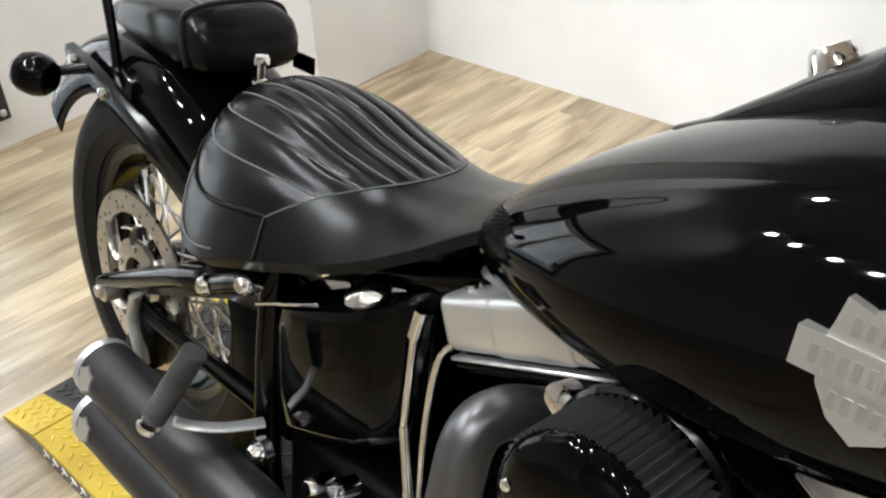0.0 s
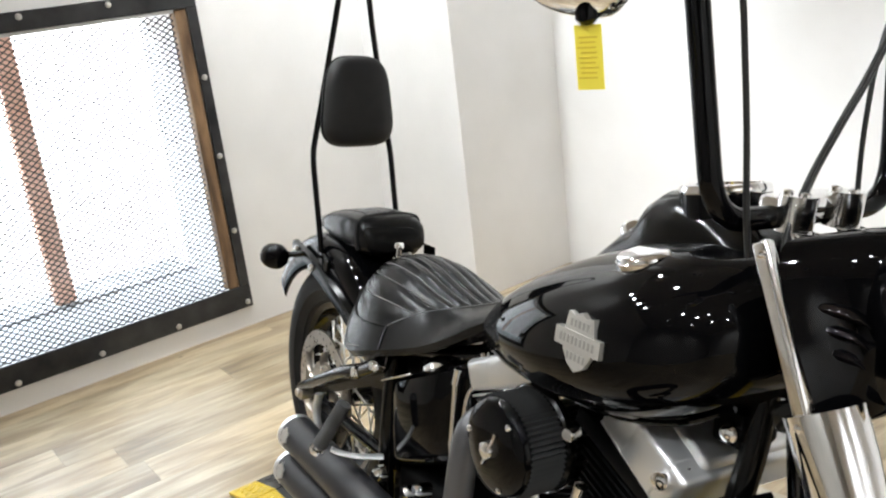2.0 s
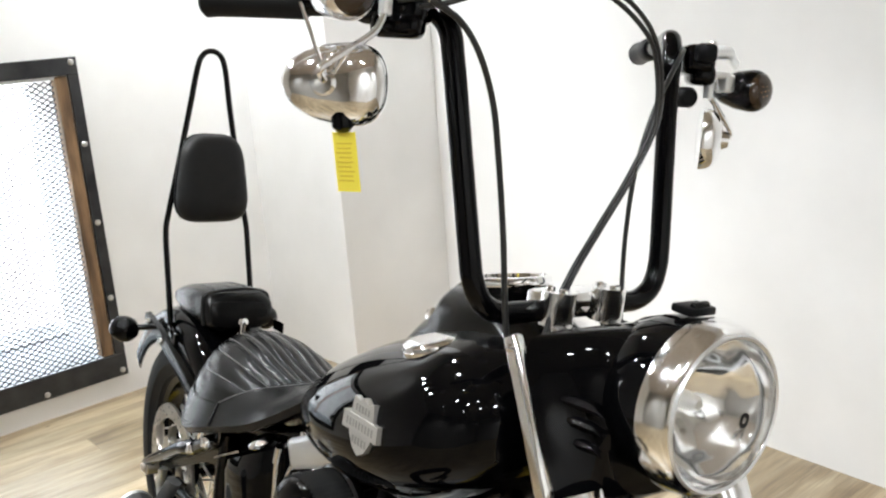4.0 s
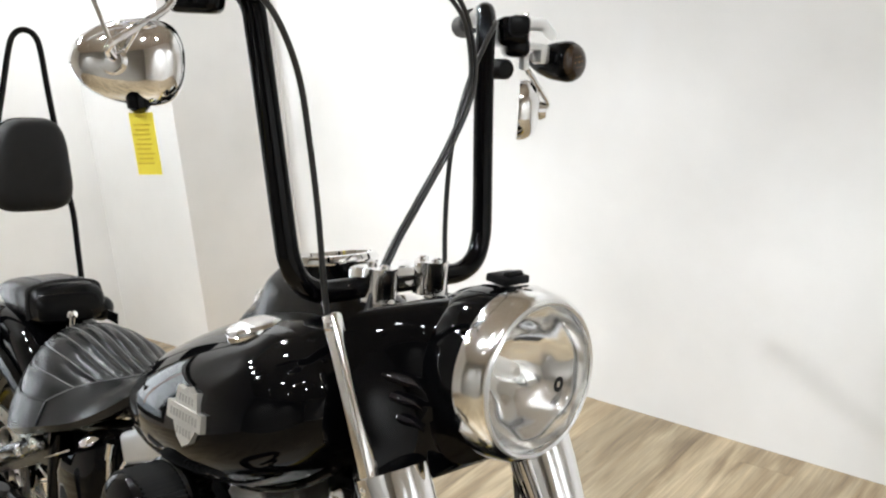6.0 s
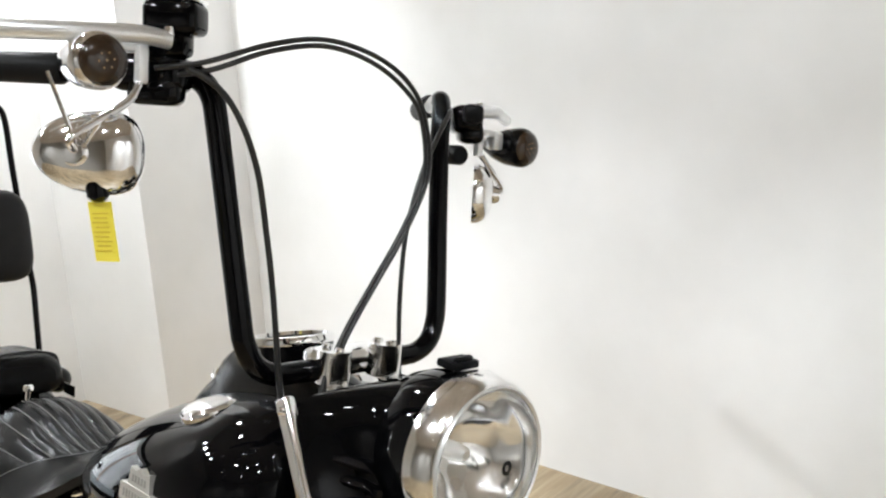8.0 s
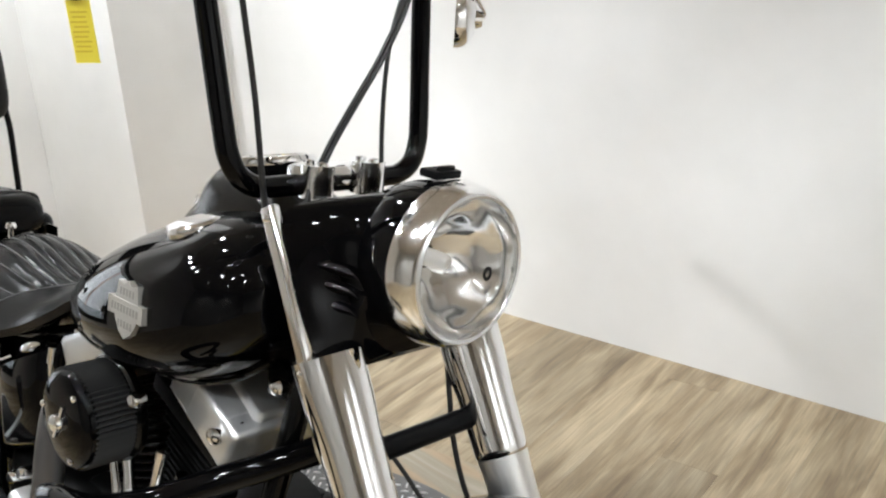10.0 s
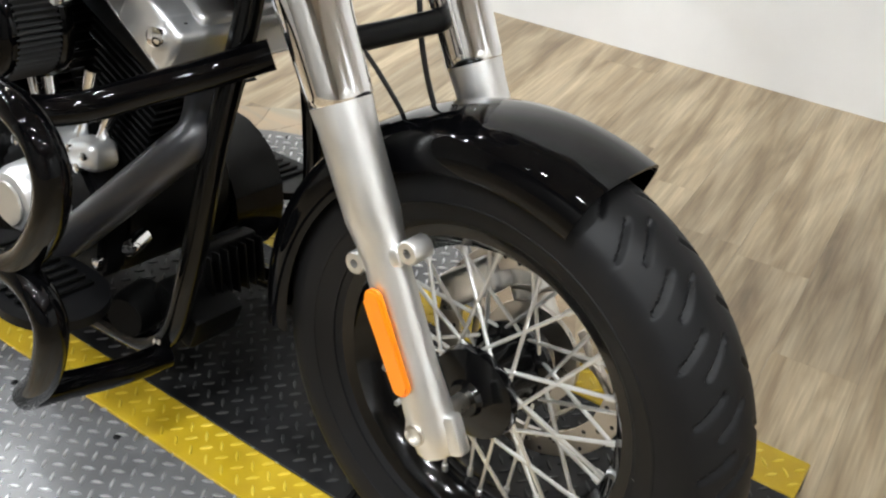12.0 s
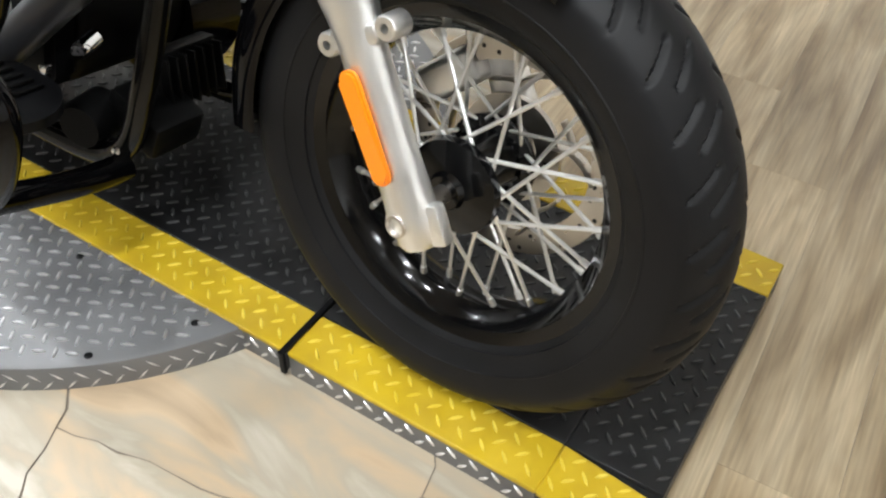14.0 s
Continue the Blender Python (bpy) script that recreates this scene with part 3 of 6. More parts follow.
def make_wheel(centre, half, maker, name, rotor_side):
    ax = Matrix.Translation(centre) @ pose(0, 0, 0, 90, 0, 0)
    w = half * 0.62
    bm = lathe(B(), [(0.214, w + 0.004), (0.219, w), (0.214, w - 0.005), (0.2, w - 0.008), (0.197, w * 0.55), (0.183, w * 0.3), (0.181, 0), (0.183, -w * 0.3),
                     (0.197, -w * 0.55), (0.2, -w + 0.008), (0.214, -w + 0.005), (0.219, -w), (0.214, -w - 0.004), (0.206, -w - 0.002), (0.194, -w + 0.002), (0.187, -w * 0.6),
                     (0.174, -w * 0.32), (0.172, 0), (0.174, w * 0.32), (0.187, w * 0.6), (0.194, w - 0.002), (0.206, w + 0.002)], ax, 96, closed=True)
    rim = maker(name, bm, RIM_BLACK, bike, "gloss black laced steel rim")
    bm = lathe(B(), [(0, 0.062), (0.02, 0.062), (0.024, 0.055), (0.04, 0.052), (0.058, 0.046), (0.06, 0.036), (0.046, 0.03), (0.042, 0), (0.046, -0.03), (0.06, -0.036), (0.058, -0.046), (0.04, -0.052),
                     (0.024, -0.055), (0.02, -0.062), (0, -0.062)], ax, 40)
    part("hub", bm, RIM_BLACK, rim)
    make_tyre(centre, 0.318, half, 0.205, part, rim, "tyre")
    n = 40
    for k in range(n):
        side = 1 if k % 2 else -1
        lean_ = 1 if (k // 2) % 2 else -1
        a_rim = 2 * math.pi * (k + 0.5) / n
        a_hub = a_rim + lean_ * radians(52)
        p0 = centre + Vector((0.046 * math.cos(a_hub), side * 0.038, 0.046 * math.sin(a_hub)))
        p1 = centre + Vector((0.178 * math.cos(a_rim), side * 0.009, 0.178 * math.sin(a_rim)))
        d = (p1 - p0).normalized()
        bm = tube(B(), [p0, p1 - d * 0.016, p1 - d * 0.0155, p1 - d * 0.002], [0.0027, 0.0027, 0.0042, 0.0042], 8)
        part("spoke", bm, SATIN_ALU, rim)
    # brake disc with slots: ring, arms and carrier
    y = rotor_side * 0.082
    bm = lathe(B(), [(0.146, 0.003), (0.147, 0), (0.146, -0.003), (0.112, -0.003), (0.112, 0.003)], Matrix.Translation(centre + Vector((0, y, 0))) @ pose(0, 0, 0, 90, 0, 0), 96, closed=True)
    for k in range(5):
        a0 = 2 * math.pi * k / 5
        pts = [centre + Vector((r * math.cos(a0 + b), y, r * math.sin(a0 + b))) for r, b in ((0.118, 0), (0.1, 0.22), (0.082, 0.36), (0.062, 0.42))]
        tube(bm, spline(pts, 4), 0.0105, 8, flat=0.3)
        pts = [centre + Vector((0.088 * math.cos(a0 + b), y, 0.088 * math.sin(a0 + b))) for b in (0.32, 0.55, 0.8)]
        tube(bm, spline(pts, 4), 0.008, 8, flat=0.3)
    lathe(bm, [(0.07, 0.004), (0.07, -0.004), (0.04, -0.006), (0.04, 0.006)], Matrix.Translation(centre + Vector((0, y, 0))) @ pose(0, 0, 0, 90, 0, 0), 48, closed=True)
    disc = part("brake_disc", bm, STEEL, rim, "drilled steel brake disc")
    # holes are not cut: flat black discs paint the dark inside them
    bm = B()
    for k in range(40):
        a, r = 2 * math.pi * k / 40, 0.12 + 0.009 * (k % 3)
        for s in (1, -1):
            lathe(bm, [(0, 0.0035), (0.0032, 0.0035)], axis(centre + Vector((r * math.cos(a), y, r * math.sin(a))), (0, s, 0)), 8)
    part("painted_drill_holes", bm, HOLE_SHADE, disc, kind="stuff")
    for k in range(5):
        a = 2 * math.pi * (k + 0.3) / 5
        bolt(disc, centre + Vector((0.055 * math.cos(a), y + rotor_side * 0.004, 0.055 * math.sin(a))), (0, rotor_side, 0), 0.007, 0.004)
    return rim


RC, FC = Vector((0.0, 0, 0.309)), Vector((1.632, 0, 0.307))
rear_wheel = make_wheel(RC, 0.069, part, "rear_wheel", -1)
front_wheel = make_wheel(FC, 0.066, part, "front_wheel", 1)
# small valve cap on the front rim
part("valve_cap", tube(B(), [FC + Vector((0.205, -0.032, 0.012)), FC + Vector((0.222, -0.05, 0.014))], 0.004, 8), CHROME, front_wheel)


def fender(centre, r, half, a0, a1, skirt, maker, name, label, n=48, tail=(1.0, 1.0)):
    """A crowned mudguard from angle a0 to a1 about the axle, with a rolled inner face."""
    shape = ((1, 1), (0.99, 0.62), (0.945, 0.38), (0.85, 0.2), (0.68, 0.085), (0.4, 0.02), (0, -0.01))
    outer = [(-half * y, r - skirt * q) for y, q in shape] + [(half * y, r - skirt * q) for y, q in shape[-2::-1]]
    inner = [(y * 0.975, q - 0.0035) for y, q in outer[::-1]]
    secs = []
    for k in range(n + 1):
        a = radians(a0 + (a1 - a0) * k / n)
        e = max(0, (k / n - 0.5) * 2) ** 1.3
        fy, fr = 1 + (tail[0] - 1) * e, 1 + (tail[1] - 1) * e
        secs.append([centre + Vector((q * fr * math.cos(a), y * fy, q * fr * math.sin(a))) for y, q in outer + inner])
    return maker(name, loft(B(), secs), GLOSS, bike, label)


rear_fender = fender(RC, 0.384, 0.1, 30, 143, 0.085, part, "rear_fender", "gloss black rear fender", 64, (0.92, 0.98))
front_fender = fender(FC, 0.336, 0.08, 70, 188, 0.055, part, "front_fender", "gloss black front fender")

# --- fork
for s in (-1, 1):
    y = 0.117 * s
    secs = []
    for q, rx, ry in ((-0.035, 0.02, 0.02), (-0.028, 0.026, 0.024), (0.0, 0.03, 0.026), (0.03, 0.03, 0.024), (0.07, 0.028, 0.022), (0.2, 0.027, 0.023), (0.225, 0.03, 0.026), (0.245, 0.0315, 0.0305), (0.345, 0.0325, 0.0325), (0.366, 0.034, 0.034), (0.374, 0.034, 0.034)):
        secs.append([fork_at(q, y + ry * math.sin(a), rx * math.cos(a)) for a in (2 * math.pi * k / 28 for k in range(28))])
    leg = part("fork_leg", loft(B(), secs), SATIN_ALU, bike, "satin silver fork slider")
    secs = []
    for q, r in ((0.368, 0.033), (0.372, 0.0355), (0.382, 0.036), (0.45, 0.0378), (0.5, 0.0415), (0.552, 0.0425)):
        secs.append([fork_at(q, y + r * math.sin(a), r * math.cos(a)) for a in (2 * math.pi * k / 36 for k in range(36))])
    part("fork_cover", loft(B(), secs), CHROME, bike, "chrome upper fork cover")
    bm = lathe(B(), [(0, 0.016), (0.012, 0.016), (0.013, 0.012), (0.018, 0.012), (0.021, 0.009), (0.021, -0.03), (0, -0.03)], axis(FORK0 + Vector((-0.004, y + s * 0.008, -0.004)), (0, s, 0)), 24)
    part("axle_clamp", bm, SATIN_ALU, leg)
    part("axle_end", lathe(B(), [(0, 0.012), (0.009, 0.012), (0.0105, 0.018), (0.013, 0.017), (0.013, 0.0)], axis(FORK0 + Vector((-0.004, y + s * 0.011, -0.004)), (0, s, 0)), 20), STEEL, leg)
    bm = block(B(), axis(fork_at(-0.01, y + s * 0.0, 0.03), RAKE), (0.02, 0.022, 0.05), 0.006, 2)
    part("pinch_clamp", bm, SATIN_ALU, leg)
    # bosses that carry the fender
    for off in (0.045, -0.038):
        bm = lathe(B(), [(0.005, 0.004), (0.012, 0.004), (0.0138, 0.001), (0.0138, -0.024), (0.005, -0.024)], axis(fork_at(0.203 if off > 0 else 0.197, y + s * 0.008, off), (0, s, 0)), 20, closed=True)
        block(bm, axis(fork_at(0.2, y, off * 0.55), RAKE), (0.03, 0.018, 0.022), 0.006, 2)
        part("fender_boss", bm, SATIN_ALU, leg)
    # long reflector on the outside of the slider
    c0, c1 = fork_at(0.046, y + s * 0.024, -0.004), fork_at(0.172, y + s * 0.025, -0.006)
    d = (c1 - c0).normalized()
    side = Vector((0, s, 0))
    wv = d.cross(side).normalized()
    out = []
    for k in range(24):
        a = 2 * math.pi * k / 24
        out.append((0.0125 * math.cos(a), 0.0125 * math.sin(a) + (0.051 if math.sin(a) > 0 else -0.051)))
    m = Matrix.Translation((c0 + c1) / 2) @ Matrix((wv, d, side)).transposed().to_4x4()
    bm = prism(B(), out, m, 0.007)
    bmesh.ops.bevel(bm, geom=[e for e in bm.edges if all((m.inverted() @ v.co).z > 0.006 for v in e.verts)], offset=0.003, segments=2, affect="EDGES")
    bmesh.ops.recalc_face_normals(bm, faces=bm.faces)
    part("reflector", bm, ORANGE, leg, "orange fork reflector")
    # chrome strip along the edge of the nacelle
    e0, e1 = fork_at(0.525, s * 0.147, -0.004), fork_at(0.735, s * 0.147, 0.012)
    bm = block(B(), Matrix.Translation((e0 + e1) / 2) @ pose(0, 0, 0, 0, -25, 0), (0.021, 0.017, (e1 - e0).length), 0.005, 3)
    strip = part("nacelle_trim", bm, BEZEL, bike, "chrome nacelle side trim")
    bolt(strip, fork_at(0.54, s * 0.157, -0.002), (0.3, s, 0), 0.005, 0.003)
    bolt(strip, fork_at(0.72, s * 0.157, 0.012), (0.3, s, 0), 0.005, 0.003)
bm = tube(B(), [fork_at(0.428, -0.10, -0.014), fork_at(0.428, 0.10, -0.014)], 0.0145, 20)
part("fork_brace", bm, SATIN_BLACK, bike, "black cross tube between the forks")
bm = block(B(), Matrix.Translation(fork_at(0.55, 0, -0.04)) @ pose(0, 0, 0, 0, -27.6, 0), (0.06, 0.25, 0.035), 0.01, 2)
part("lower_triple_clamp", bm, FRAME_BLACK, bike)
part("axle", tube(B(), [FC + Vector((0, -0.12, 0)), FC + Vector((0, 0.12, 0))], 0.011, 16), STEEL, front_wheel)
bm = block(B(), axis(FC + Vector((-0.10, 0.095, 0.06)), (1, 0, 0.9)), (0.06, 0.05, 0.1), 0.012, 3)
part("brake_caliper", bm, SATIN_ALU, bike, "silver front brake caliper")

# --- headlamp nacelle
HL = Vector((1.438, 0, 0.904))
secs = []
for k in range(15):
    t = k / 14
    hw = 0.085 + 0.062 * (1 - t) ** 1.7
    hh = 0.093 + 0.008 * t
    ex = 2.6 + 5 * (1 - t) ** 1.5
    zc = 0.87 + (0.886 - 0.87) * t
    ring = []
    for q in range(48):
        a = 2 * math.pi * q / 48
        c, s_ = math.cos(a), math.sin(a)
        y = hw * math.copysign(abs(c) ** (2 / ex), c)
        z = zc + hh * math.copysign(abs(s_) ** (2 / ex), s_)
        xf = 1.386 - 0.44 * (z - 0.783) + 0.005
        x = xf + (HL.x - 0.035 - xf) * t
        ring.append(Vector((x, y, z)))
    secs.append(ring)
nacelle = part("nacelle", loft(B(), secs), GLOSS, bike, "gloss black headlamp nacelle")
for s in (-1, 1):
    for k in range(3):
        p0 = Vector((1.338, s * 0.124, 0.897 - 0.022 * k))
        bm = tube(B(), spline([p0, p0 + Vector((0.025, -s * 0.014, 0.001)), p0 + Vector((0.05, -s * 0.026, -0.004)), p0 + Vector((0.064, -s * 0.03, -0.012))], 4),
                  [0.002, 0.004, 0.006, 0.0075, 0.0085, 0.009, 0.009, 0.0085, 0.007, 0.005, 0.003, 0.002, 0.001], 10, flat=0.8)
        part("rib", bm, GLOSS, nacelle)
HA = axis(HL, (1, 0, 0.0))
bm = lathe(B(), [(0.094, 0.006), (0.0985, 0.008), (0.099, 0.012), (0.098, 0.022), (0.0955, 0.034), (0.092, 0.042), (0.088, 0.045), (0.0855, 0.041), (0.086, 0.02)], HA, 72)
bk = lathe(B(), [(0.06, -0.085), (0.082, -0.07), (0.09, -0.045), (0.0945, -0.02), (0.0955, 0.006), (0.0955, 0.011), (0.088, 0.012)], HA, 64)
part("headlamp_bucket", bk, GLOSS, bike, "gloss black headlamp bucket")
headlamp = part("headlamp", bm, BEZEL, bike, "round headlamp with chrome bezel")
bm = lathe(B(), [(0.0865, 0.03), (0.085, 0.042), (0.077, 0.05), (0.055, 0.0575), (0.028, 0.061), (0, 0.062), (0, 0.059), (0.028, 0.058), (0.055, 0.0545), (0.077, 0.047), (0.082, 0.04), (0.083, 0.03)], HA, 64)
lens = part("lens", bm, GLASS, headlamp, "clear domed headlamp glass")
lens.visible_shadow = False
part("lens_rim", lathe(B(), [(0.0865, 0.036), (0.088, 0.044), (0.0862, 0.0485), (0.083, 0.047)], HA, 64), POLISHED, headlamp)
bm = lathe(B(), [(0.086, 0.03), (0.082, 0.018), (0.077, 0.011), (0.071, 0.004), (0.065, -0.005), (0.058, -0.012), (0.05, -0.018), (0.042, -0.024), (0.033, -0.029), (0.022, -0.034), (0.012, -0.036), (0, -0.036)], HA, 104)
# the reflector is cut into stepped blocks
for v in bm.verts:
    q = HA.inverted() @ v.co
    r_, a = q.xy.length, math.atan2(q.y, q.x)
    v.co = v.co + Vector((0.0009 * math.sin(9 * a + 2 * math.sin(r_ * 130)) * min(1, r_ / 0.05), 0, 0))
part("reflector_bowl", bm, REFLECTOR, headlamp)
bm = tube(B(), [HL + Vector((-0.034, 0, 0)), HL + Vector((-0.008, 0, 0)), HL + Vector((0.002, 0, 0)), HL + Vector((0.006, 0, 0))], [0.011, 0.0105, 0.009, 0.005], 20)
part("bulb", bm, SATIN_ALU, headlamp)
part("lens_mark", lathe(B(), [(0.004, 0.0), (0.0085, 0.0), (0.0085, -0.001), (0.004, -0.001)], axis(HL + Vector((0.0625, 0.01, -0.002)), (1, 0.1, 0)), 20), SATIN_BLACK, headlamp)
bm = block(B(), Matrix.Translation(HL + Vector((-0.012, 0.0, 0.103))) @ pose(0, 0, 0, 0, 4, 0), (0.03, 0.042, 0.01), 0.003, 2)
block(bm, Matrix.Translation(HL + Vector((-0.004, 0, 0.109))), (0.009, 0.026, 0.007), 0.002, 1)
part("headlamp_clip", bm, SATIN_BLACK, bike, "black headlamp mounting clip")

# --- fuel tank
TX = [(0.70, 0.062, 0.695, 0.668), (0.71, 0.098, 0.716, 0.660), (0.745, 0.128, 0.746, 0.654), (0.79, 0.151, 0.780, 0.650), (0.86, 0.179, 0.821, 0.648), (0.93, 0.197, 0.854, 0.649), (1.0, 0.208, 0.883, 0.655),
      (1.08, 0.214, 0.908, 0.665), (1.16, 0.212, 0.924, 0.687), (1.22, 0.197, 0.923, 0.717), (1.26, 0.172, 0.907, 0.75), (1.285, 0.13, 0.882, 0.785)]


def tank_row(x):
    for a, b in zip(TX, TX[1:]):
        if a[0] <= x <= b[0]:
            t = (x - a[0]) / (b[0] - a[0])
            return [p + (q - p) * t for p, q in zip(a, b)]
    return list(TX[-1])


def tank_point(x, a):
    """A point of the tank's skin at x, at the angle a round its section (0: the left, 90: the top)."""
    x, hw, zt, zb = tank_row(x)
    c, s_ = math.cos(radians(a)), math.sin(radians(a))
    zm = zb + 0.44 * (zt - zb)
    y = hw * math.copysign(abs(c) ** 0.78, c)
    z = zm + (zt - zm) * abs(s_) ** 0.9 if s_ > 0 else zm - (zm - zb) * abs(s_) ** 0.62
    return Vector((x, y, z))


xs = []
for a, b in zip(TX, TX[1:]):
    xs += [a[0] + (b[0] - a[0]) * k / 3 for k in range(3)]
xs.append(TX[-1][0])
secs = [[tank_point(x, 360 * k / 56) for k in range(56)] for x in xs]
bm = loft(B(), secs)
for _ in range(4):
    bmesh.ops.smooth_vert(bm, verts=bm.verts, factor=0.5, use_axis_x=True, use_axis_y=True, use_axis_z=True)
tank = part("fuel_tank", bm, GLOSS, bike, "gloss black teardrop fuel tank")
for s in (-1, 1):
    bm = tube(B(), spline([tank_point(x, 180 + 62 if s < 0 else -62) + Vector((0, s * 0.003, -0.004)) for x in (0.72, 0.78, 0.87, 0.97, 1.08, 1.18, 1.25)], 4), 0.0045, 8)
    part("tank_seam", bm, GLOSS, tank)
bm = lathe(B(), [(0, 0.015), (0.022, 0.0145), (0.031, 0.012), (0.034, 0.009), (0.0345, 0.004), (0.036, 0.002), (0.036, -0.012), (0, -0.012)], axis((1.1, -0.117, 0.892), (-0.13, -0.2, 1)) @ Matrix.Diagonal((1.12, 1.12, 0.75, 1)), 40)
part("fuel_cap", bm, CHROME, tank, "chrome fuel filler cap")
bm = lathe(B(), [(0, 0.012), (0.022, 0.0115), (0.031, 0.01), (0.036, 0.002), (0.036, -0.012), (0, -0.012)], axis((1.1, 0.118, 0.897), (-0.2, 0.2, 1)), 40)
part("fuel_gauge", bm, CHROME, tank)

# badge: shield behind a bar, on both flanks
for s in (-1, 1):
    ang = 180 - 6 if s < 0 else 6
    p0, px = tank_point(1.094, ang), tank_point(1.13, ang)
    ex_ = (px - p0).normalized()
    ez_ = Vector((0, 0, 1))
    nrm = ex_.cross(ez_) if s < 0 else ez_.cross(ex_)
    nrm.normalize()
    nrm = (nrm + Vector((0, 0, 0.12))).normalized()
    ez_ = nrm.cross(ex_) if s < 0 else ex_.cross(nrm)
    if ez_.z < 0:
        ez_ = -ez_
    m = Matrix.Translation(p0 + nrm * 0.0005) @ Matrix((ex_, ez_, nrm)).transposed().to_4x4() @ pose(0, 0, 0, 0, 0, -13) @ Matrix.Diagonal((0.86, 0.86, 1, 1))
    shield = [(-0.028, 0.04), (-0.012, 0.036), (0, 0.043), (0.012, 0.036), (0.028, 0.04), (0.031, 0.022), (0.035, 0.006), (0.031, -0.018), (0.018, -0.036), (0, -0.046), (-0.018, -0.036), (-0.031, -0.018), (-0.035, 0.006), (-0.031, 0.022)]
    bm = prism(B(), shield, m @ Matrix.Translation((0, 0, -0.006)), 0.0085)
    badge = part("tank_badge", bm, BADGE, tank, "silver shield-and-bar tank badge", smooth=False)
    bm = prism(B(), [(-0.05, 0.013), (0.05, 0.013), (0.05, -0.013), (-0.05, -0.013)], m @ Matrix.Translation((0, 0, -0.008)), 0.0125)
    part("badge_bar", bm, BADGE, badge, smooth=False)
    bm = B()
    for k in range(9):
        block(bm, m @ Matrix.Translation((-0.036 + 0.009 * k, 0, 0.0047)), (0.005, 0.012, 0.0008))
    for k in range(5):
        block(bm, m @ Matrix.Translation((-0.018 + 0.009 * k, 0.025, 0.0028)), (0.005, 0.011, 0.0008))
        block(bm, m @ Matrix.Translation((-0.018 + 0.009 * k, -0.024, 0.0028)), (0.005, 0.011, 0.0008))
    part("badge_relief", bm, BADGE_DARK, badge, smooth=False, kind="stuff")

# centre console and speedometer
secs = []
for x, hw, zt, zb in ((0.83, 0.012, 0.806, 0.78), (0.86, 0.02, 0.822, 0.79), (0.91, 0.034, 0.858, 0.82), (0.95, 0.045, 0.889, 0.83), (0.985, 0.052, 0.912, 0.84), (1.008, 0.057, 0.945, 0.85), (1.035, 0.061, 0.963, 0.86), (1.08, 0.064, 0.968, 0.86), (1.13, 0.067, 0.963, 0.86), (1.17, 0.072, 0.95, 0.86), (1.21, 0.076, 0.93, 0.86), (1.245, 0.074, 0.908, 0.85), (1.262, 0.064, 0.89, 0.84)):
    ring = []
    for k in range(20):
        a = math.pi * k / 19
        ring.append(Vector((x, hw * math.copysign(abs(math.cos(a)) ** 0.7, math.cos(a)), zb + (zt - zb) * math.sin(a) ** 0.55)))
    secs.append(ring)
console = part("tank_console", loft(B(), secs), FRAME_BLACK, bike, "black tank console")
SP = axis((1.112, 0, 0.953), (-0.16, 0, 1)) @ Matrix.Diagonal((1.2, 1.2, 1.1, 1))
bm = lathe(B(), [(0.044, -0.03), (0.048, -0.01), (0.0485, 0.018), (0.046, 0.02)], SP, 48)
speedo = part("speedometer", bm, GLOSS, console, "black speedometer with chrome ring")
part("ring", lathe(B(), [(0.0485, 0.016), (0.0495, 0.02), (0.048, 0.026), (0.043, 0.027), (0.042, 0.022)], SP, 48), CHROME, speedo)
part("dial", lathe(B(), [(0, 0.021), (0.043, 0.021)], SP, 40), SATIN_BLACK, speedo)
bm = lathe(B(), [(0, 0.014), (0.014, 0.013), (0.018, 0.008), (0.02, -0.006), (0, -0.006)], axis((0.943, 0, 0.886), (-0.5, 0, 1)), 24)
part("ignition_switch", bm, CHROME, console)
# --- seat: a grid that drops to the sides, pleated on top
SEAT = [(0.232, 0.06, 0.660, 0.035), (0.25, 0.10, 0.681, 0.08), (0.28, 0.137, 0.697, 0.135), (0.32, 0.161, 0.708, 0.168), (0.37, 0.172, 0.711, 0.166), (0.43, 0.17, 0.704, 0.14), (0.50, 0.157, 0.686, 0.1),
        (0.58, 0.137, 0.674, 0.06), (0.65, 0.118, 0.684, 0.034), (0.71, 0.098, 0.708, 0.02), (0.745, 0.085, 0.725, 0.015)]
SEAT_Y = -0.016


def seat_row(x):
    p = [Vector(r) for r in SEAT]
    for k in range(len(p) - 1):
        if p[k][0] <= x <= p[k + 1][0]:
            a, b, c, d = p[max(k - 1, 0)], p[k], p[k + 1], p[min(k + 2, len(p) - 1)]
            t = (x - b[0]) / (c[0] - b[0])
            m0 = (c - a) / (c[0] - a[0]) * (c[0] - b[0])
            m1 = (d - b) / (d[0] - b[0]) * (c[0] - b[0])
            h = (2 * t ** 3 - 3 * t * t + 1) * b + (t ** 3 - 2 * t * t + t) * m0 + (-2 * t ** 3 + 3 * t * t) * c + (t ** 3 - t * t) * m1
            return h[1], h[2], h[3]
    return SEAT[-1][1:]


def seat_top(x, f):
    """A point of the seat's cover at x, a fraction f (-1 to 1) across."""
    hw, zt, drop = seat_row(x)
    return Vector((x, SEAT_Y + hw * f, zt - drop * abs(f) ** 2.5))


PLEAT = 0.168
PANEL = 0.84


def pleat_end(f):
    return 0.577 - 0.117 * (min(abs(f), PANEL) / PANEL) ** 2.4


